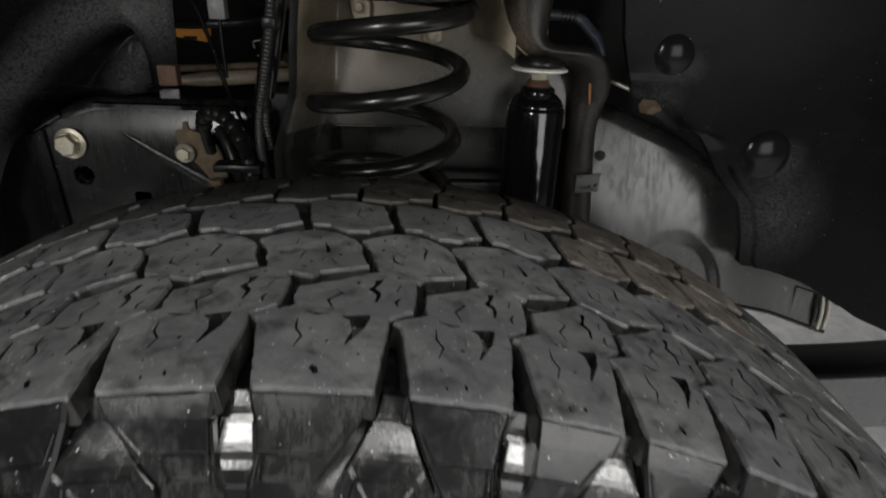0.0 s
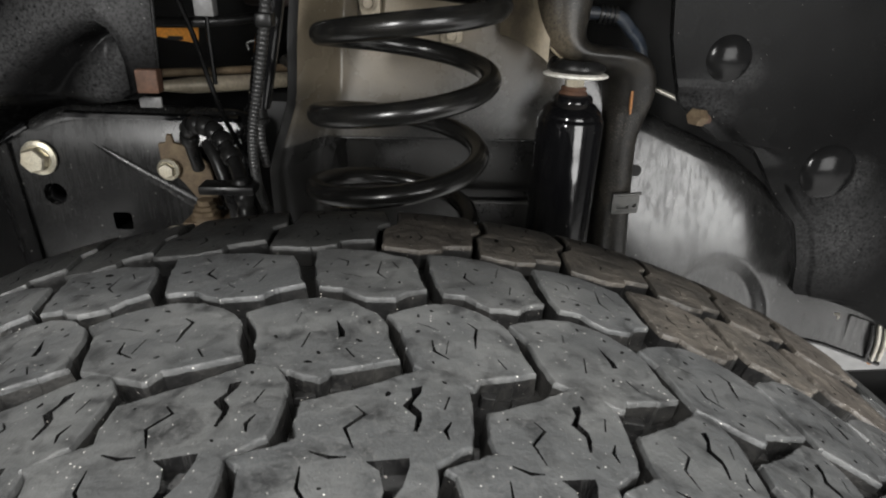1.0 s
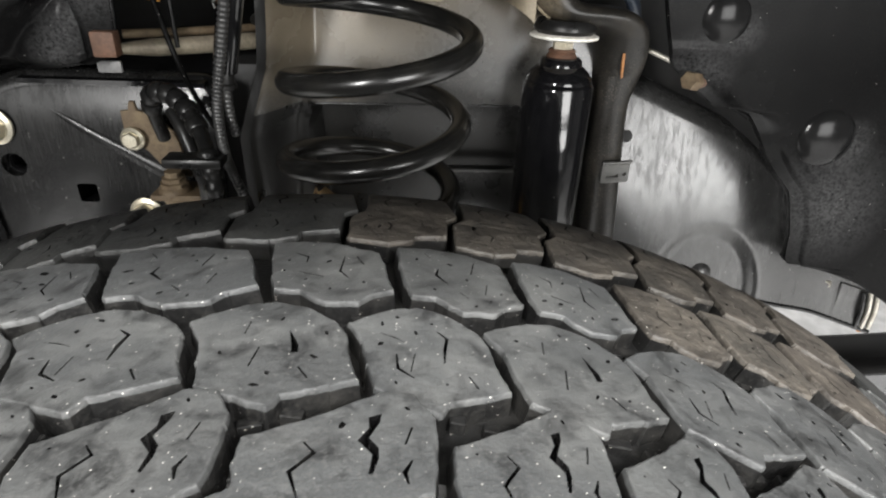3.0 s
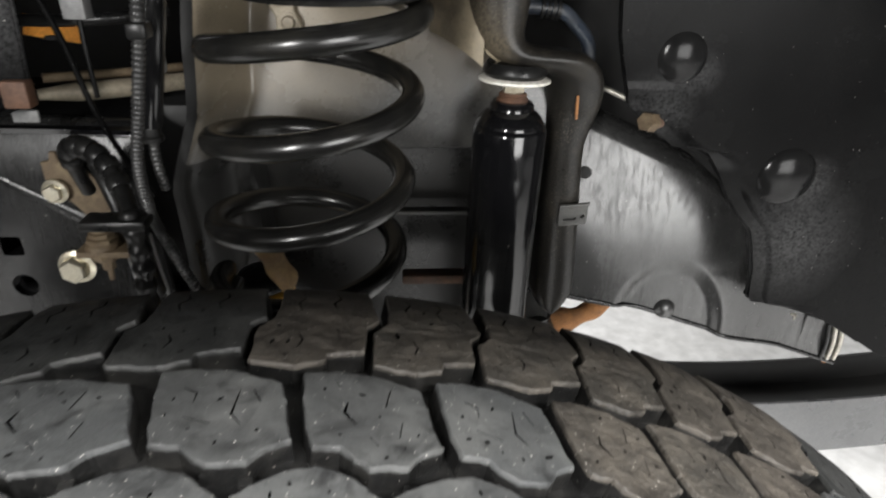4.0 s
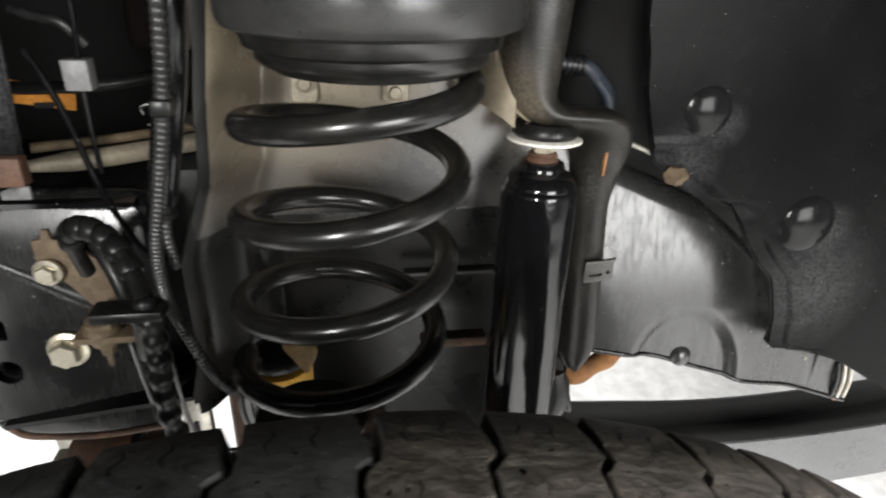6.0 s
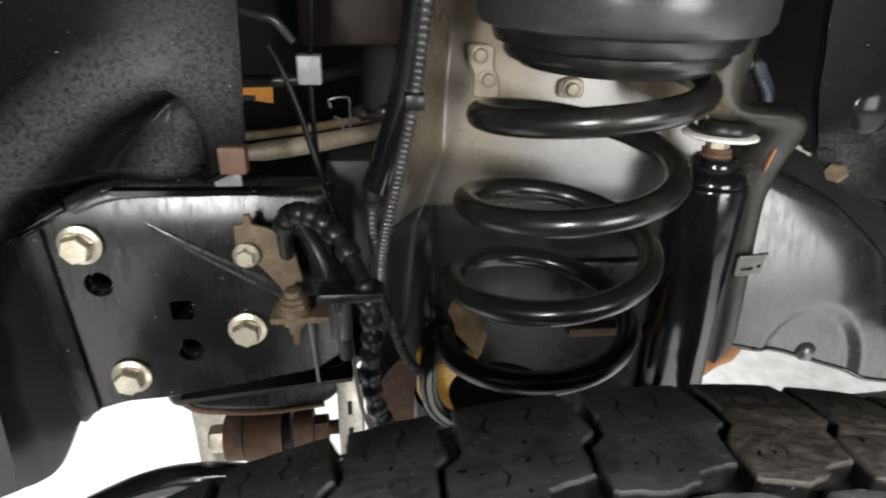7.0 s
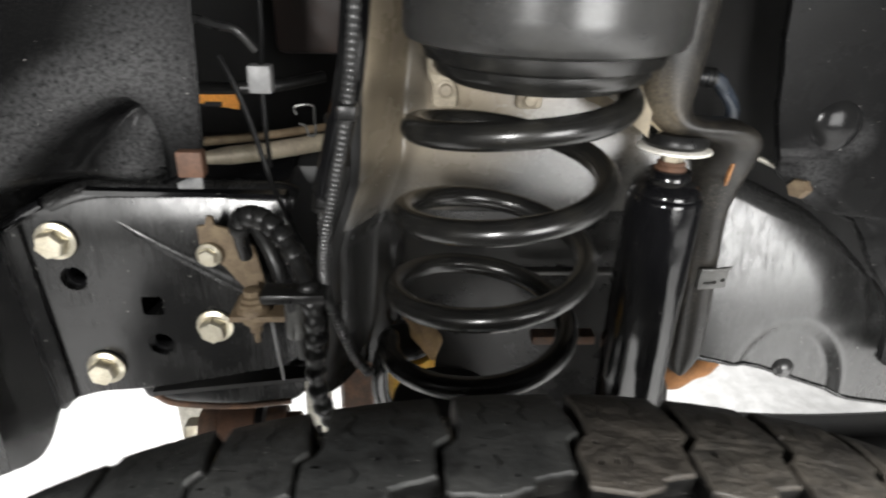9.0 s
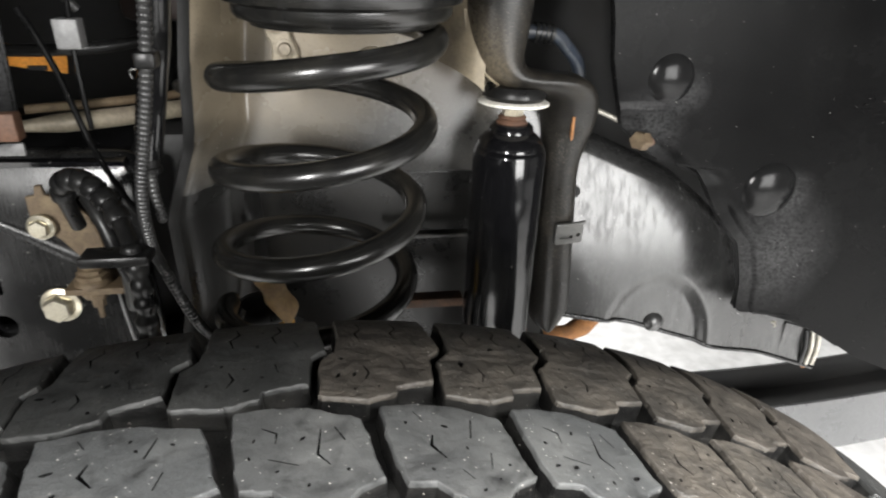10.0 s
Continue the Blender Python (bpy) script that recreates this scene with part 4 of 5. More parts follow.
def liner_r_fn(u, v):
    z = 0.50 + 0.68 * v
    x0 = lerp_table([(0.50, 0.70), (0.576, 0.536), (0.602, 0.477), (0.629, 0.435), (0.643, 0.411), (0.656, 0.379), (0.659, 0.362), (0.662, 0.336), (0.669, 0.331), (0.693, 0.328), (0.721, 0.320), (0.738, 0.314), (0.755, 0.297), (0.776, 0.281), (0.793, 0.270),
                     (0.807, 0.260), (0.810, 0.255), (0.813, 0.229), (0.823, 0.217), (0.838, 0.198), (0.845, 0.189), (0.856, 0.184), (0.876, 0.178), (0.899, 0.172), (0.925, 0.169), (0.943, 0.165), (1.12, 0.15)], z)
    s = u ** 1.5 * (0.80 - x0)
    xs = x0 + s
    bend = max(0.0, xs - 0.52)
    x = xs if bend == 0 else 0.52 + 0.24 * math.sin(min(bend / 0.24, 1.5708)) + max(0, bend - 0.377) * 0.15
    y = 0.582 - (0.24 * (1 - math.cos(min(bend / 0.24, 1.5708))) + max(0, bend - 0.377))
    flange = smoothstep(0.018, 0.013, s) * smoothstep(0.785, 0.765, z) * smoothstep(0.655, 0.665, z)
    y += 0.0022 * flange
    y -= 0.0008 * smoothstep(0.010, 0.002, abs(s - 0.022)) * smoothstep(0.785, 0.765, z) * smoothstep(0.685, 0.695, z)
    y += 0.0016 * smoothstep(0.698, 0.686, z) * smoothstep(0.372, 0.362, xs)
    y += 0.003 * smoothstep(0.03, 0.008, s) * smoothstep(0.865, 0.845, z) * smoothstep(0.79, 0.81, z) - 0.002 * smoothstep(0.006, 0.0, abs(z - 0.858)) * smoothstep(0.235, 0.20, xs)
    return (x, y, z)


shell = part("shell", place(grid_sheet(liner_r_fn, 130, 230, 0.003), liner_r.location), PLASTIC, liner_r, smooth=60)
for bx, bz, rad in ((0.221, 0.883, 0.0215), (0.330, 0.788, 0.027)):
    part("boss", place(lathe([(rad * math.cos(a * 0.157), -0.0015 + rad * 0.44 * math.sin(a * 0.157)) for a in range(11)], 36, along((bx, 0.582, bz), (bx, 0.5, bz))), liner_r.location), BOSS, shell, "shinier round boss", smooth=60)
part("edge_lip", place(tube([Vector(liner_r_fn(0.0, 0.17 + 0.0125 * k)) + Vector((0, 0.001, 0)) for k in range(64)], 0.0017, 8, 2), liner_r.location), PLASTIC, shell)
bl = thing("brake_line", "thin bare steel brake line over the rail", "brake line", (0.17, 0.59, 0.845))
part("line", place(tube([(0.150, 0.625, 0.862), (0.175, 0.620, 0.852), (0.200, 0.612, 0.842), (0.207, 0.615, 0.838)], 0.0022, 10), bl.location), ALU, bl)
push = thing("push_bolt", "rusty hexagon bolt in the liner edge", "bolt", (0.205, 0.573, 0.834))
part("head", lathe([(0, 0.012), (0.0070, 0.012), (0.0078, 0.010), (0.0078, 0.0), (0, 0)], 6, along((0.002, 0.006, 0), (-0.042, -0.03, 0.012))), RUSTDUST, push)
part("shank", lathe([(0, 0), (0.005, 0), (0.005, -0.03), (0, -0.03)], 12, along((0.002, 0.006, 0), (-0.042, -0.03, 0.012))), RUST, push)

liner_l = thing("wheel_arch_liner", "black moulded plastic wheel-arch liner with a pressed arch", "arch liner", (-0.4, 0.54, 0.85))


ARCH = [(-0.47, 0.70), (-0.425, 0.785), (-0.40, 0.819), (-0.374, 0.845), (-0.353, 0.865), (-0.328, 0.889), (-0.309, 0.900), (-0.29, 0.907), (-0.276, 0.907), (-0.266, 0.900), (-0.26, 0.89), (-0.256, 0.873), (-0.255, 0.80)]


def arch_distance(x, z):
    best = 9.0
    for (a, b), (c, d) in zip(ARCH, ARCH[1:]):
        t = min(1.0, max(0.0, ((x - a) * (c - a) + (z - b) * (d - b)) / ((c - a) ** 2 + (d - b) ** 2)))
        best = min(best, math.hypot(x - a - t * (c - a), z - b - t * (d - b)))
    return best


def liner_l_fn(u, v):
    z = 0.42 + 0.76 * v
    x0 = lerp_table([(0.42, -0.525), (0.50, -0.500), (0.579, -0.477), (0.655, -0.481), (0.665, -0.478), (0.70, -0.458), (0.724, -0.465), (0.748, -0.449), (0.785, -0.421), (0.808, -0.397), (0.820, -0.36), (0.835, -0.31), (0.841, -0.268), (0.844, -0.262), (0.850, -0.240), (0.852, -0.236), (0.87, -0.235), (0.95, -0.231), (1.12, -0.224)], z)
    s = u ** 1.3 * (0.95 + x0 * 0.9)
    xs = x0 - s
    bend = max(0.0, -0.43 - xs)
    x = xs if bend == 0 else -0.43 - (0.24 * math.sin(min(bend / 0.24, 1.5708)) + max(0, bend - 0.377) * 0.15)
    y = 0.553 - (0.24 * (1 - math.cos(min(bend / 0.24, 1.5708))) + max(0, bend - 0.377))
    y += 0.045 * smoothstep(0.846, 0.815, z) * smoothstep(-0.415, -0.37, xs)
    top = lerp_table(ARCH, xs)
    near = arch_distance(xs, z)
    side = 1 if z < top and -0.47 < xs < -0.255 else -1
    sd = side * near
    here = smoothstep(-0.52, -0.44, xs) * smoothstep(0.70, 0.78, z)
    y += 0.030 * smoothstep(-0.001, 0.030 - 0.019 * smoothstep(-0.31, -0.268, xs), sd) * here
    y -= 0.006 * smoothstep(0.075, 0.0, math.hypot(xs + 0.285, 0.6 * (z - 0.85))) * smoothstep(0.012, 0.03, sd)
    y -= 0.0032 * max(0.0, 1 + min(sd, 0.0) / 0.055) ** 2 * smoothstep(0.008, 0.0, sd) * here
    return (x, y, z)


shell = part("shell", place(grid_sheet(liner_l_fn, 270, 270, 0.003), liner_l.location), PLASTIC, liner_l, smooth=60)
part("edge_lip", place(tube([liner_l_fn(0.0, 0.57 + 0.018 * k) for k in range(22)], 0.0018, 8, 3), liner_l.location), PLASTIC, shell)
part("edge_clip", place(box(bmesh.new(), (-0.2495, 0.541, 0.8515), (-0.2325, 0.5525, 0.8695), 0.0015), liner_l.location), SLEEVE, liner_l, "orange-brown rusted square clip")

# ---- front frame bracket ----
br = thing("frame_bracket", "glossy black stamped front frame bracket with bolts", "frame bracket", (-0.3, 0.59, 0.73))
MAIN = [(-0.396, 0.794), (-0.372, 0.814), (-0.345, 0.826), (-0.316, 0.829), (-0.20, 0.824), (-0.187, 0.818), (-0.182, 0.68), (-0.204, 0.665), (-0.248, 0.657), (-0.292, 0.648), (-0.326, 0.643), (-0.36, 0.641), (-0.387, 0.633), (-0.391, 0.692), (-0.394, 0.765)]
HOLES = [circle2(-0.359, 0.752, 0.0105), rounded([(-0.3115, 0.7185), (-0.2945, 0.7185), (-0.2945, 0.7355), (-0.3115, 0.7355)], 0.003), circle2(-0.302, 0.690, 0.0105)]
bm = plate(rounded(MAIN, 0.006, 2), 0.004, 0.0015, HOLES, hole_depth=0.11, fn=wall_face(0.585))
for k in range(10):
    bmesh.ops.bisect_plane(bm, geom=list(bm.verts) + list(bm.edges) + list(bm.faces), plane_co=(0, 0, 0.778 + 0.005 * k), plane_no=(0, 0, 1))
for v in bm.verts:
    v.co.y += 4.2 * max(0.0, v.co.z - 0.778) ** 2
part("main_plate", place(bm, br.location), SATIN, br)


def strip(name, quad, mat=GLOSS, thick=0.004):
    """A four-cornered bent flange."""
    a, b, c, d = (Vector(q) for q in quad)
    bm = grid_sheet(lambda u, v: (a * (1 - u) + b * u) * (1 - v) + (d * (1 - u) + c * u) * v, 6, 8, thick)
    return part(name, place(bm, br.location), mat, br)


RIM = curve_points([(-0.372, 0.590, 0.812), (-0.392, 0.590, 0.801), (-0.411, 0.592, 0.789), (-0.428, 0.60, 0.777), (-0.449, 0.61, 0.753), (-0.475, 0.62, 0.714), (-0.495, 0.627, 0.70), (-0.511, 0.63, 0.685)], 8)


def sheet_between(top, bottom):
    a, b = curve_points(top, 8), curve_points(bottom, 8)
    k = len(a) - 1
    return lambda u, v: a[round(u * k)] * (1 - v) + b[round(u * k)] * v


PANELS = {"corner_bend": ([(-0.388, 0.5838, 0.799), (-0.400, 0.5845, 0.793), (-0.406, 0.588, 0.792), (-0.411, 0.592, 0.789)], [(-0.380, 0.5838, 0.637), (-0.394, 0.5875, 0.629), (-0.400, 0.591, 0.623), (-0.404, 0.596, 0.618)], SATIN),
          "side_panel": ([(-0.411, 0.592, 0.789), (-0.428, 0.60, 0.777), (-0.449, 0.61, 0.753), (-0.475, 0.62, 0.714)], [(-0.404, 0.596, 0.618), (-0.445, 0.62, 0.547), (-0.477, 0.635, 0.514), (-0.509, 0.65, 0.49)], SIDEPAINT),
          "outer_panel": ([(-0.475, 0.62, 0.714), (-0.487, 0.622, 0.706), (-0.499, 0.625, 0.696), (-0.511, 0.63, 0.685)], [(-0.509, 0.65, 0.49), (-0.535, 0.652, 0.478), (-0.560, 0.656, 0.466), (-0.585, 0.66, 0.452)], SATIN)}
for name, (top, bottom, mat) in PANELS.items():
    part(name, place(grid_sheet(sheet_between(top, bottom), 24, 16, 0.003), br.location), mat, br, smooth=60)
part("side_rim", place(sweep(bmesh.new(), [p + Vector((0, 0.001, 0.001)) for p in RIM], 0.0042, 12), br.location), GLOSS, br)
part("dusty_flap", place(grid_sheet(lambda u, v: Vector((-0.500 - 0.075 * v - 0.015 * u, 0.622 + 0.02 * v, 0.700 - 0.115 * v - 0.045 * u)), 8, 10, 0.004), br.location), FRAME, br, "dusty black rubber flap")
strip("top_flange", [(-0.338, 0.587, 0.825), (-0.19, 0.587, 0.823), (-0.19, 0.68, 0.835), (-0.338, 0.68, 0.835)])
strip("shelf", [(-0.318, 0.585, 0.640), (-0.175, 0.585, 0.655), (-0.175, 0.68, 0.655), (-0.33, 0.68, 0.63)], VOID)
line = [(-0.318, 0.0030, 0.7995), (-0.300, 0.0036, 0.7885), (-0.28, 0.0047, 0.7755), (-0.257, 0.0061, 0.7615), (-0.235, 0.0074, 0.748), (-0.214, 0.0096, 0.7345)]
bm = tube([(x, 0.585 + y + 4.2 * max(0.0, z - 0.778) ** 2, z) for x, y, z in line], lambda i: 0.003 + 0.009 * i / 50, 20)
part("rib", place(bm, br.location), SATIN, br)
PAN = [(-0.338, 0.634), (-0.333, 0.618), (-0.300, 0.612), (-0.258, 0.609), (-0.210, 0.609), (-0.194, 0.618), (-0.178, 0.640), (-0.162, 0.668), (-0.204, 0.652), (-0.280, 0.645)]
part("lower_pan", place(pressed(PAN, ((0, -0.05), (0.0, -0.006), (0.001, -0.003), (0.003, -0.0008), (0.006, 0.0)), wall_face(0.602), 0.006), br.location), SATIN, br, smooth=60)
EDGES = {"top_roll": [(-0.392, 0.6000, 0.788), (-0.366, 0.6015, 0.806), (-0.345, 0.6035, 0.8145), (-0.32, 0.6045, 0.817), (-0.25, 0.6045, 0.816), (-0.20, 0.6040, 0.815), (-0.186, 0.604, 0.810)],
         "bottom_roll": [(-0.400, 0.592, 0.622), (-0.385, 0.590, 0.637), (-0.36, 0.590, 0.644), (-0.326, 0.590, 0.6465), (-0.292, 0.590, 0.651), (-0.248, 0.590, 0.660), (-0.20, 0.590, 0.669)],
         "end_roll": [(-0.199, 0.594, 0.745), (-0.199, 0.594, 0.70), (-0.201, 0.594, 0.665)]}
for name, pts in EDGES.items():
    part(name, place(tube(pts, 0.013 if name == "top_roll" else 0.0045, 20), br.location), SATIN, br)
part("pan_lip", place(tube([(-0.318, 0.592, 0.631), (-0.30, 0.586, 0.627), (-0.25, 0.585, 0.624), (-0.20, 0.586, 0.628)], 0.0028, 10), br.location), RUST, br, "rusty lower lip")
part("tab", place(box(bmesh.new(), (-0.259, 0.562, 0.836), (-0.241, 0.565, 0.845), 0.001), br.location), GREY, br, "grey plastic tab")
for k, h in enumerate(HOLES):
    cx, cz = (sum(p[i] for p in h) / len(h) for i in (0, 1))
    if k != 1:
        part("sleeve", place(lathe([(0.0103, -0.004), (0.0103, 0.004), (0.0080, 0.004), (0.0066, 0.002), (0.0066, -0.004)], 20, along((cx, 0.596, cz), (cx, 0.5, cz)), closed=True), br.location), GLOSS, br)


def hex_bolt(name, at, r, parent, mat=ZINC, tilt=(0, 0)):
    o = Vector(at)
    mm = along(o, o + Vector((tilt[0], -1, tilt[1])))
    bm = lathe([(0, 0.0035), (r, 0.0035), (r * 1.0, r * 1.0), (r * 0.88, r * 1.18), (0, r * 1.2)], 6, mm @ Matrix.Rotation(random.uniform(0, 1), 4, "Z"))
    head = part(name, place(bm, parent.location), mat, parent, "zinc-plated hexagon head", smooth=20)
    bm = lathe([(0, 0), (r * 1.36, 0), (r * 1.40, 0.001), (r * 1.36, 0.0026), (r * 1.05, 0.0042), (r * 1.0, 0.004), (0, 0.004)], 28, mm)
    part("washer", place(bm, parent.location), mat, head)


for at, r in (((-0.364, 0.584, 0.786), 0.0112), ((-0.350, 0.584, 0.6685), 0.0112), ((-0.255, 0.584, 0.709), 0.0108)):
    hex_bolt("bolt_head", at, r, br)

# ---- room behind: inner body, floor of the arch and car body ----
body = thing("car_body", "dark inner body of the car round the wheel arch", "car body", (0, 0.9, 1.0), kind="structure")
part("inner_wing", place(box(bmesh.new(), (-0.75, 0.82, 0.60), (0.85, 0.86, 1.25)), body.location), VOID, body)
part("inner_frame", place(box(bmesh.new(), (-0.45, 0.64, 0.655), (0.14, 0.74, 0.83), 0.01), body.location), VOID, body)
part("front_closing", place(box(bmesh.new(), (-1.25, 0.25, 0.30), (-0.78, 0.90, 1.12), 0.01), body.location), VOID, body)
part("arch_roof", place(box(bmesh.new(), (-0.75, 0.05, 1.12), (0.85, 0.86, 1.16)), body.location), PLASTIC, body)
part("wing_panel", place(box(bmesh.new(), (-1.2, 0.01, 1.10), (1.6, 0.05, 1.35), 0.008), body.location), SILVER, body)
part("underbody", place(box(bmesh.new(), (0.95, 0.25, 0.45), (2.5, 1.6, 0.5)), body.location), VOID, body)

# ---- lower control arm ----
arm = thing("control_arm", "silver-painted channel-section control arm with dark inside", "control arm", (0.5, 0.72, 0.42))
ARM = [(0.17, 0.70, 0.455), (0.24, 0.712, 0.434), (0.307, 0.718, 0.423), (0.40, 0.72, 0.413), (0.50, 0.72, 0.411), (0.62, 0.72, 0.416), (0.75, 0.72, 0.428), (1.0, 0.72, 0.455)]


def ribbon(pts, fa, fb, thick):
    c = curve_points(pts, 8)
    return grid_sheet(lambda u, v: c[round(u * (len(c) - 1))] + Vector(fa) * (1 - v) + Vector(fb) * v, len(c) - 1, 6, thick)


part("outer_web", place(ribbon(ARM, (0, 0, 0.002), (0, 0.0, -0.09), 0.004), arm.location), SILVER, arm)
part("base_web", place(ribbon(ARM, (0, 0.004, -0.03), (0, 0.075, -0.03), 0.003), arm.location), VOID, arm, "dark channel floor")
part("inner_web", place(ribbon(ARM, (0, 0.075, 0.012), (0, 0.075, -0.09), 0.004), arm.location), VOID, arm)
part("hole", place(plate(circle2(0.494, 0.360, 0.010), 0.003, 0.0005, fn=wall_face(0.7125)), arm.location), VOID, arm, "round black drilled hole")

ball = thing("track_bar_mount", "orange rusted cast steel mount under the tower", "steel mount", (0.20, 0.67, 0.60))
part("casting", place(tube([(0.135, 0.675, 0.592), (0.165, 0.67, 0.588), (0.190, 0.668, 0.588), (0.212, 0.670, 0.596), (0.235, 0.676, 0.605), (0.262, 0.683, 0.615)], lambda i: 0.0165 + 0.0015 * math.sin(i * 0.42) - 0.00020 * i, 18), ball.location), RUSTY_ORANGE, ball)
boot = part("boot", place(lathe([(0, -0.045), (0.014, -0.045), (0.020, -0.035), (0.024, -0.018), (0.022, 0.0), (0.016, 0.014), (0.017, 0.018), (0.012, 0.022), (0, 0.022)], 24, Matrix.Translation((0.150, 0.650, 0.592))), ball.location), HOSE, ball, "black rubber boot")
part("strap_end", place(tube([(0.158, 0.640, 0.590), (0.166, 0.638, 0.582), (0.170, 0.640, 0.570), (0.174, 0.645, 0.556)], 0.0034, 8), ball.location), HOSE, boot)

# ---- sway bar, link and boot ----
sway = thing("sway_bar", "glossy black bent tubular sway bar", "sway bar", (-0.33, 0.66, 0.47))
part("bar", place(tube([(-0.62, 0.66, 0.33), (-0.55, 0.66, 0.385), (-0.474, 0.66, 0.432), (-0.396, 0.66, 0.470), (-0.33, 0.66, 0.478), (-0.253, 0.66, 0.462), (-0.199, 0.66, 0.43), (-0.12, 0.66, 0.37)], 0.0155, 18), sway.location), GLOSS, sway)
part("end_boot", place(lathe([(0, -0.02), (0.019, -0.02), (0.021, -0.015), (0.021, 0.015), (0.019, 0.02), (0, 0.02)], 20, along((-0.56, 0.66, 0.378), (-0.52, 0.66, 0.405))), sway.location), HOSE, sway)
link = thing("link_bushing", "rusted bushing with a long through bolt", "bushing", (-0.24, 0.63, 0.555))
ax = along((-0.31, 0.63, 0.556), (-0.18, 0.632, 0.562))
part("bolt_head", place(lathe([(0, -0.004), (0.012, -0.004), (0.0135, -0.001), (0.0135, 0.010), (0, 0.010)], 6, ax), link.location), ZINC, link)
part("bracket_ear", place(lathe([(0, 0.012), (0.022, 0.012), (0.023, 0.03), (0, 0.03)], 24, ax), link.location), RUST, link)
part("sleeve", place(lathe([(0, 0.032), (0.027, 0.032), (0.0285, 0.036), (0.0285, 0.062), (0.027, 0.066), (0, 0.066)], 32, ax), link.location), SLEEVE, link)
part("rubber", place(lathe([(0, 0.066), (0.026, 0.067), (0.026, 0.074), (0, 0.074)], 28, ax), link.location), HOSE, link)
part("bracket_ear", place(lathe([(0, 0.076), (0.02, 0.076), (0.02, 0.094), (0, 0.094)], 24, ax), link.location), RUST, link)
part("nut", place(lathe([(0, 0.095), (0.013, 0.095), (0.0135, 0.098), (0.0135, 0.108), (0, 0.109)], 6, ax), link.location), RUST, link)
part("thread", place(lathe([(0, 0.108), (0.007, 0.108), (0.007, 0.124), (0, 0.125)], 14, ax), link.location), RUST, link)
part("stem", place(lathe([(0, 0), (0.018, 0), (0.015, 0.09), (0, 0.09)], 16, along((-0.253, 0.632, 0.45), (-0.253, 0.632, 0.54))), link.location), RUST, link)
damper = thing("steering_damper", "dull silver rod with ribbed black rubber boot", "damper", (-0.36, 0.75, 0.4))
part("rod", place(lathe([(0, 0), (0.019, 0), (0.019, 0.34), (0, 0.34)], 24, Matrix.Translation((-0.342, 0.725, 0.385))), damper.location), ALU, damper)
ribs = []
for i in range(12):
    ribs += [(0.030, -0.012 * i), (0.034, -0.012 * i - 0.004), (0.034, -0.012 * i - 0.008), (0.030, -0.012 * i - 0.012)]
part("boot", place(lathe([(0, 0.0)] + ribs + [(0, -0.15)], 28, Matrix.Translation((-0.360, 0.725, 0.405))), damper.location), HOSE, damper)
kn = thing("axle_knuckle", "rust-brown axle bracket under the spring", "axle bracket", (-0.09, 0.65, 0.6))
part("casting", place(box(bmesh.new(), (-0.166, 0.645, 0.46), (-0.03, 0.74, 0.685), 0.02), kn.location), RUST, kn)
part("post", place(box(bmesh.new(), (-0.190, 0.598, 0.50), (-0.167, 0.610, 0.648), 0.003), kn.location), ALU, kn, "dull grey slotted steel post")
for zz in (0.575, 0.605):
    part("slot", place(box(bmesh.new(), (-0.181, 0.5968, zz), (-0.177, 0.5995, zz + 0.014)), kn.location), VOID, kn)
part("pad", place(box(bmesh.new(), (0.012, 0.590, 0.682), (0.068, 0.605, 0.691), 0.002), kn.location), RUST, kn)
ax2 = thing("axle_tube", "dark rusty axle housing under the spring", "axle", (-0.05, 0.60, 0.55))
part("tube", place(tube([(-0.06, 0.42, 0.56), (-0.06, 0.7, 0.56), (-0.06, 1.2, 0.56)], 0.045, 20), ax2.location), RUST, ax2)

# ---- pipes, hoses and wires ----
pipe = thing("coolant_pipe", "dull tan aluminium pipe with a rounded end", "pipe", (-0.19, 0.637, 0.8455))
PIPE = [(-0.257, 0.598, 0.8468), (-0.21, 0.621, 0.8462), (-0.17, 0.653, 0.8447), (-0.13, 0.685, 0.8432), (-0.085, 0.721, 0.8415), (-0.04, 0.757, 0.840)]
part("pipe_run", place(tube(PIPE, lambda i: 0.0072 * min(1.0, 0.55 + 0.09 * i), 16), pipe.location), TAN, pipe, smooth=60)
part("second_run", place(tube([(x, y + 0.012, z + 0.0095) for x, y, z in PIPE], 0.0036, 10), pipe.location), RUSTDUST, pipe)
cond = thing("corrugated_conduit", "thin black corrugated cable conduit with a clip", "conduit", (-0.13, 0.48, 0.9))
cp = curve_points([(-0.120, 0.475, 1.03), (-0.125, 0.478, 0.962), (-0.1305, 0.479, 0.914), (-0.139, 0.480, 0.872), (-0.147, 0.482, 0.835), (-0.150, 0.492, 0.80), (-0.147, 0.50, 0.775), (-0.135, 0.505, 0.735), (-0.125, 0.51, 0.715)], 40)
part("conduit_run", place(sweep(bmesh.new(), cp, lambda i: 0.0037 if i % 3 else 0.0029, 12), cond.location), CONDUIT, cond)
part("clip", place(box(bmesh.new(), (-0.136, 0.473, 0.908), (-0.125, 0.486, 0.917), 0.002), cond.location), HOSE, cond)
bar = thing("frame_pillar", "glossy black upright tube beside the spring", "upright tube", (-0.14, 0.505, 0.93))
part("pillar", place(tube([(-0.119, 0.505, 1.05), (-0.126, 0.505, 0.965), (-0.131, 0.506, 0.925), (-0.138, 0.509, 0.895), (-0.150, 0.518, 0.85)], 0.0085, 14), bar.location), GLOSS, bar)
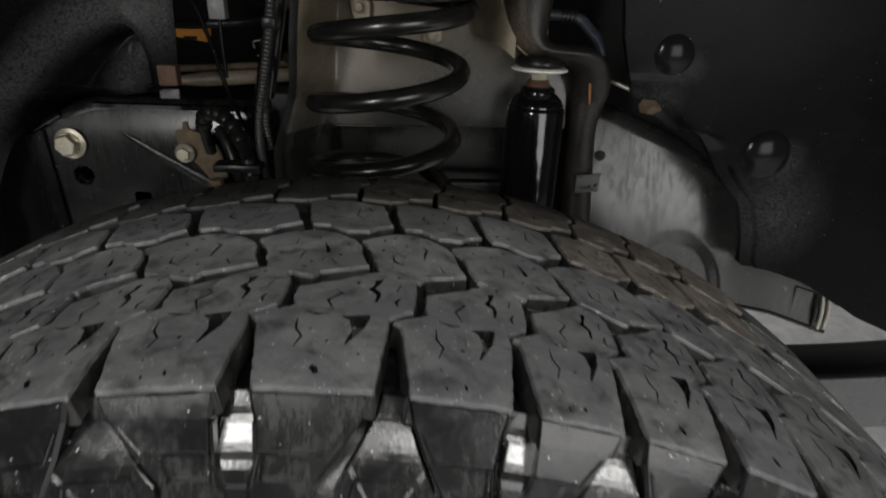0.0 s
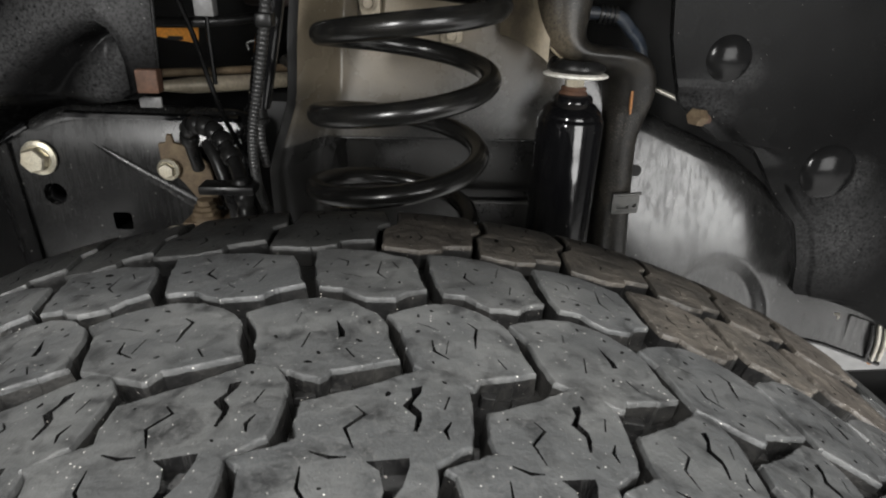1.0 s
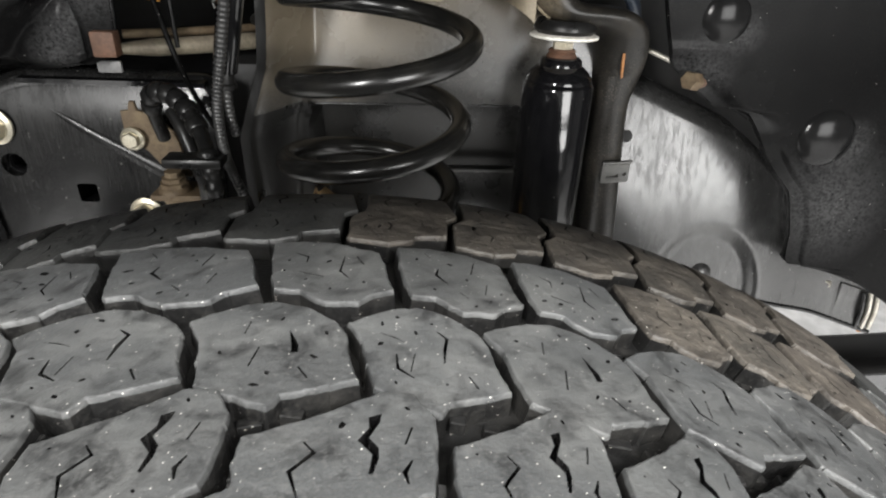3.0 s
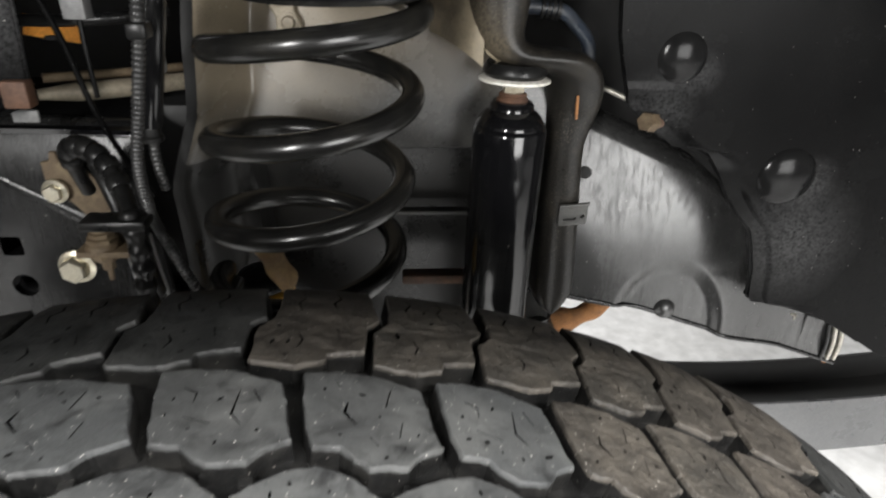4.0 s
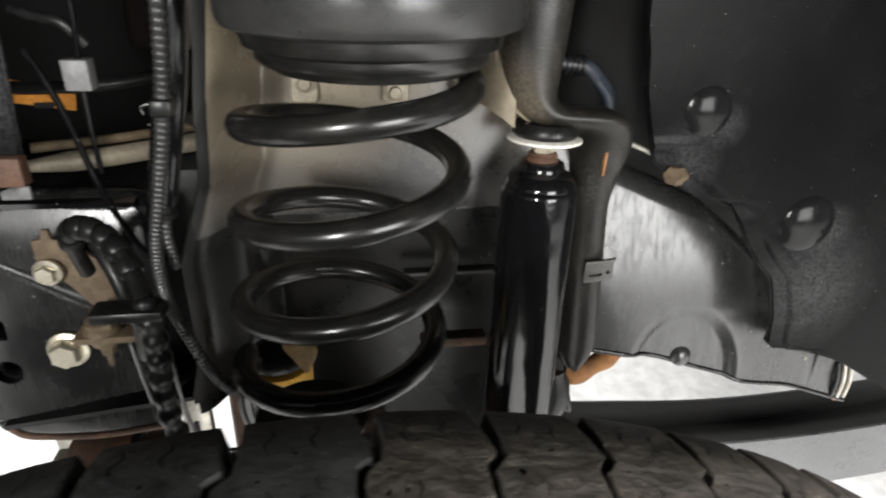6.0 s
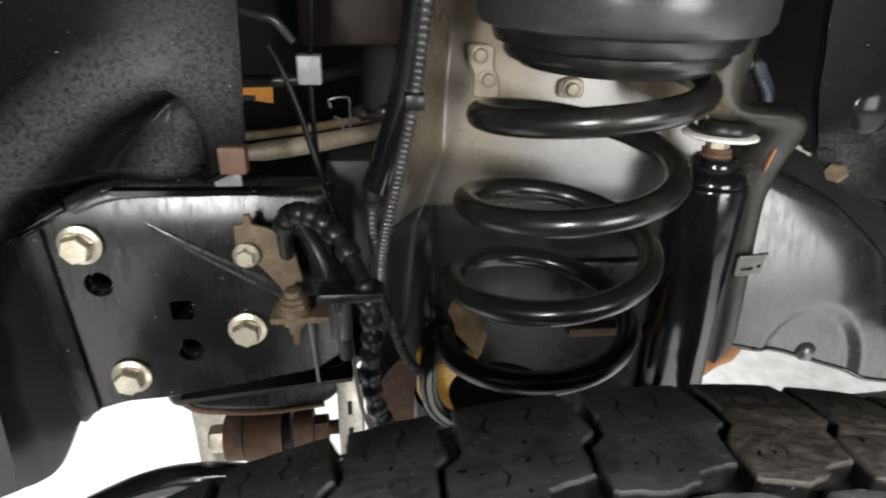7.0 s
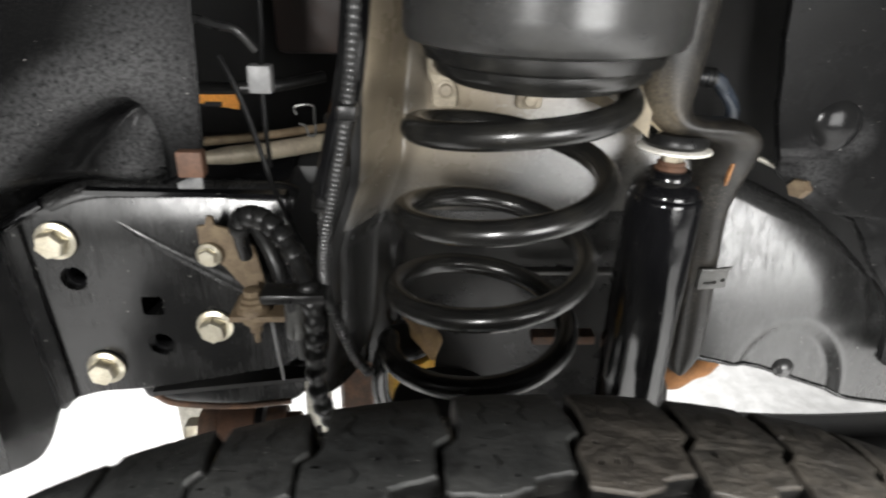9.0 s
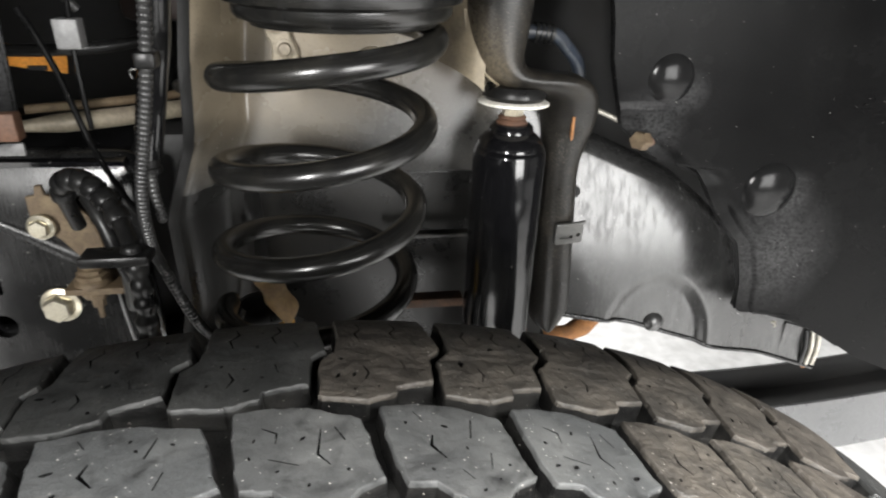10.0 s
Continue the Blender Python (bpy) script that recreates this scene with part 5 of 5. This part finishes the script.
wire = thing("cable", "thin black cable with grey connector", "cable", (-0.19, 0.545, 0.92))
part("lead", place(tube([(-0.184, 0.54, 1.05), (-0.186, 0.542, 0.954), (-0.189, 0.543, 0.918), (-0.189, 0.541, 0.887), (-0.188, 0.54, 0.86)], 0.0018, 8), wire.location), PLASTIC, wire)
part("connector", place(box(bmesh.new(), (-0.196, 0.536, 0.909), (-0.182, 0.548, 0.926), 0.001), wire.location), GREY, wire, "light grey plastic connector")
wire2 = thing("cable", "thin black cable crossing the pipe", "cable", (-0.2, 0.53, 0.9))
part("lead", place(tube([(-0.211, 0.533, 0.932), (-0.205, 0.532, 0.920), (-0.196, 0.53, 0.895), (-0.186, 0.525, 0.86), (-0.178, 0.53, 0.829), (-0.165, 0.54, 0.79)], 0.0020, 8), wire2.location), PLASTIC, wire2)
hose = thing("brake_hose", "black braided brake hose with ribbed sleeve", "hose", (-0.16, 0.49, 0.8))
hp = curve_points([(-0.214, 0.55, 0.790), (-0.212, 0.535, 0.816), (-0.206, 0.525, 0.830), (-0.196, 0.52, 0.833), (-0.186, 0.515, 0.830), (-0.176, 0.508, 0.822), (-0.165, 0.495, 0.809), (-0.158, 0.482, 0.796), (-0.156, 0.48, 0.770), (-0.158, 0.48, 0.742), (-0.155, 0.48, 0.711), (-0.145, 0.485, 0.685), (-0.132, 0.50, 0.65)], 18)
run = part("hose_run", place(sweep(bmesh.new(), hp, 0.0052, 12), hose.location), HOSE, hose)
wrap = []
for i in range(120, 216, 1):
    wrap.append(hp[i])
part("loom", place(sweep(bmesh.new(), wrap, lambda i: 0.0064 + 0.0008 * math.sin(i * 0.75), 16), hose.location), HOSE, hose, "black spiral plastic sleeve", smooth=85)
for i in range(22, 104, 13):
    part("grommet", place(lathe([(0.004, -0.0044), (0.0066, -0.0044), (0.0074, -0.003), (0.0074, 0.003), (0.0066, 0.0044), (0.004, 0.0044)], 18, along(hp[i], hp[i + 3]), closed=True), hose.location), HOSE, run)
part("clamp", place(box(bmesh.new(), (-0.188, 0.474, 0.793), (-0.148, 0.492, 0.800), 0.002), hose.location), HOSE, hose)
hb = thing("hose_bracket", "rusty brown brake hose bracket with fitting", "bracket", (-0.23, 0.56, 0.78))
HB = [(-0.252, 0.805), (-0.246, 0.806), (-0.244, 0.813), (-0.240, 0.813), (-0.239, 0.806), (-0.226, 0.802), (-0.212, 0.788), (-0.205, 0.750), (-0.222, 0.752), (-0.236, 0.772), (-0.252, 0.785)]
part("plate", place(plate(HB, 0.003, 0.0006, fn=wall_face(0.567)), hb.location), RUSTDUST, hb)
part("ledge", place(box(bmesh.new(), (-0.228, 0.535, 0.742), (-0.185, 0.567, 0.747), 0.001), hb.location), RUSTDUST, hb)
hex_bolt("bolt_head", (-0.2445, 0.564, 0.784), 0.0068, hb)
part("fitting", place(lathe([(0, -0.030), (0.0022, -0.030), (0.0024, -0.020), (0.0048, -0.020), (0.0052, -0.013), (0.0085, -0.012), (0.0105, -0.008), (0.0105, -0.003), (0.014, -0.002), (0.014, 0.001), (0.0125, 0.003), (0.0115, 0.004), (0.0115, 0.007), (0.0095, 0.008), (0.0095, 0.011), (0.0070, 0.012), (0.0065, 0.016), (0.0, 0.017)], 8, Matrix.Translation((-0.212, 0.548, 0.747))), hb.location), RUSTDUST, hb)
lf = thing("dry_leaf", "curled brown dry leaf caught on the spring", "leaf", (-0.088, 0.532, 0.735))


def leaf_fn(u, v):
    w = 0.0125 * math.sin(math.pi * (0.10 + 0.82 * v)) * (1 + 0.22 * math.sin(9 * v))
    return ((u - 0.5) * 2 * w + 0.010 * (1 - v) - 0.006 * v, 0.003 * math.sin(5 * v) + 0.010 * (u - 0.5) ** 2 * 4, -0.026 + 0.046 * v)


part("blade", grid_sheet(leaf_fn, 8, 14, 0.0005), LEAF, lf)

tag = thing("warning_tag", "orange printed tag folded over a cable", "tag", (-0.243, 0.612, 0.893))
part("tag_sheet", grid_sheet(lambda u, v: (-0.020 + 0.040 * u, 0.006 * v, (-0.006 if v < 0.5 else 0.008) * abs(v - 0.5) * 2 - 0.006 * u), 8, 6, 0.0008), ORANGE, tag)
part("tag_print", box(bmesh.new(), (-0.004, -0.0035, -0.009), (0.008, -0.001, -0.006)), VOID, tag)
bh = thing("vent_hose", "blue-black rubber hose with a ribbed clamp", "hose", (0.14, 0.60, 0.905))
part("hose_run", place(tube([(0.10, 0.60, 0.915), (0.13, 0.60, 0.912), (0.146, 0.612, 0.901), (0.159, 0.62, 0.888), (0.1655, 0.63, 0.872), (0.165, 0.64, 0.85)], 0.0055, 14), bh.location), BLUEHOSE, bh)
for k in range(4):
    part("clamp", place(lathe([(0.0050, -0.0014), (0.0076, -0.0014), (0.0076, 0.0014), (0.0050, 0.0014)], 20, along((0.116 + 0.004 * k, 0.60, 0.9136 - 0.0004 * k), (0.2, 0.60, 0.905)), closed=True), bh.location), HOSE, bh)
hose2 = thing("brake_hose", "second black brake hose beside the fitting", "hose", (-0.18, 0.53, 0.78))
part("hose_run", place(tube([(-0.200, 0.54, 0.815), (-0.190, 0.53, 0.80), (-0.182, 0.525, 0.775), (-0.177, 0.53, 0.745), (-0.176, 0.54, 0.71)], 0.0055, 12), hose2.location), HOSE, hose2)
part("ferrule", place(lathe([(0, -0.02), (0.0075, -0.02), (0.008, -0.016), (0.0075, 0.012), (0.006, 0.016), (0, 0.016)], 16, Matrix.Translation((-0.178, 0.529, 0.755))), hose2.location), CLIP, hose2)
wire3 = thing("cable", "thin grey cable hanging by the hose", "cable", (-0.17, 0.545, 0.7))
part("lead", place(tube([(-0.174, 0.54, 0.76), (-0.171, 0.545, 0.70), (-0.167, 0.548, 0.655), (-0.158, 0.55, 0.62)], 0.0016, 8), wire3.location), GREY, wire3)
wire4 = thing("cable", "thin pale cable behind the bracket", "cable", (-0.195, 0.56, 0.7))
part("lead", place(tube([(-0.205, 0.565, 0.735), (-0.203, 0.567, 0.70), (-0.202, 0.575, 0.66)], 0.0014, 8), wire4.location), GREY, wire4)
mp = thing("bump_stop_bracket", "cream painted bracket tabs behind the spring top", "bracket", (-0.09, 0.59, 0.91))
part("tab", place(plate(rounded([(-0.080, 0.887), (-0.060, 0.887), (-0.061, 0.902), (-0.066, 0.909), (-0.065, 0.924), (-0.085, 0.925), (-0.083, 0.910), (-0.079, 0.904)], 0.005), 0.016, 0.001, fn=wall_face(0.602)), mp.location), TAN, mp)
part("tab", place(plate(rounded([(-0.016, 0.887), (0.003, 0.887), (0.003, 0.900), (-0.007, 0.902), (-0.016, 0.899)], 0.004), 0.016, 0.001, fn=wall_face(0.602)), mp.location), TAN, mp)

# ---- small parts of the engine bay behind the pipe ----
plug = thing("cable", "thin black cable with a ribbed plug beside the conduit", "cable", (-0.15, 0.53, 0.85))
part("lead", place(tube([(-0.122, 0.53, 0.98), (-0.127, 0.53, 0.949), (-0.132, 0.53, 0.927), (-0.140, 0.53, 0.896), (-0.151, 0.53, 0.870), (-0.154, 0.53, 0.850)], 0.0024, 10), plug.location), HOSE, plug)
part("plug_body", place(lathe([(0, 0.014), (0.003, 0.014), (0.0045, 0.009), (0.006, 0.006), (0.006, -0.006), (0.0072, -0.007), (0.0072, -0.010), (0.005, -0.011), (0, -0.011)], 14, Matrix.Translation((-0.154, 0.53, 0.844))), plug.location), HOSE, plug)
pp = curve_points([(-0.154, 0.53, 0.834), (-0.1545, 0.53, 0.822), (-0.154, 0.531, 0.810), (-0.153, 0.533, 0.798)], 10)
part("ribbed_tail", place(sweep(bmesh.new(), pp, lambda i: 0.0034 if i % 3 else 0.0027, 10), plug.location), CONDUIT, plug)
cast = thing("engine_casting", "dark dusty casting edge deep behind the pipe", "engine part", (-0.14, 0.68, 0.86))
part("casting", place(tube([(-0.166, 0.675, 0.860), (-0.150, 0.66, 0.861), (-0.135, 0.66, 0.866), (-0.110, 0.67, 0.868)], lambda i: 0.0045 + 0.002 * math.sin(i * 0.5), 10), cast.location), FRAME, cast)
part("block_face", place(box(bmesh.new(), (-0.215, 0.72, 0.905), (-0.118, 0.80, 0.985), 0.008), cast.location), ENGINE, cast, "dark rust-brown block face")
spc = thing("pipe_clip", "bent black wire pipe clip", "clip", (-0.176, 0.62, 0.872))
part("wire_loop", place(tube([(-0.183, 0.62, 0.876), (-0.183, 0.62, 0.882), (-0.170, 0.62, 0.883), (-0.169, 0.62, 0.873), (-0.169, 0.62, 0.861), (-0.174, 0.62, 0.860), (-0.176, 0.62, 0.867), (-0.181, 0.62, 0.869)], 0.0010, 8), spc.location), CLIP, spc)
hr = thing("heater_hose", "black hose crossing the engine bay", "hose", (-0.21, 0.60, 0.90))
part("hose_run", place(tube([(-0.26, 0.60, 0.899), (-0.233, 0.60, 0.899), (-0.195, 0.60, 0.901), (-0.16, 0.62, 0.905)], 0.0042, 12), hr.location), HOSE, hr)
wb = thing("cable", "dark grey taped cable end", "cable", (-0.22, 0.60, 0.94))
part("lead", place(tube([(-0.245, 0.605, 0.946), (-0.229, 0.60, 0.942), (-0.216, 0.60, 0.939), (-0.205, 0.605, 0.925)], 0.003, 10), wb.location), CONDUIT, wb)
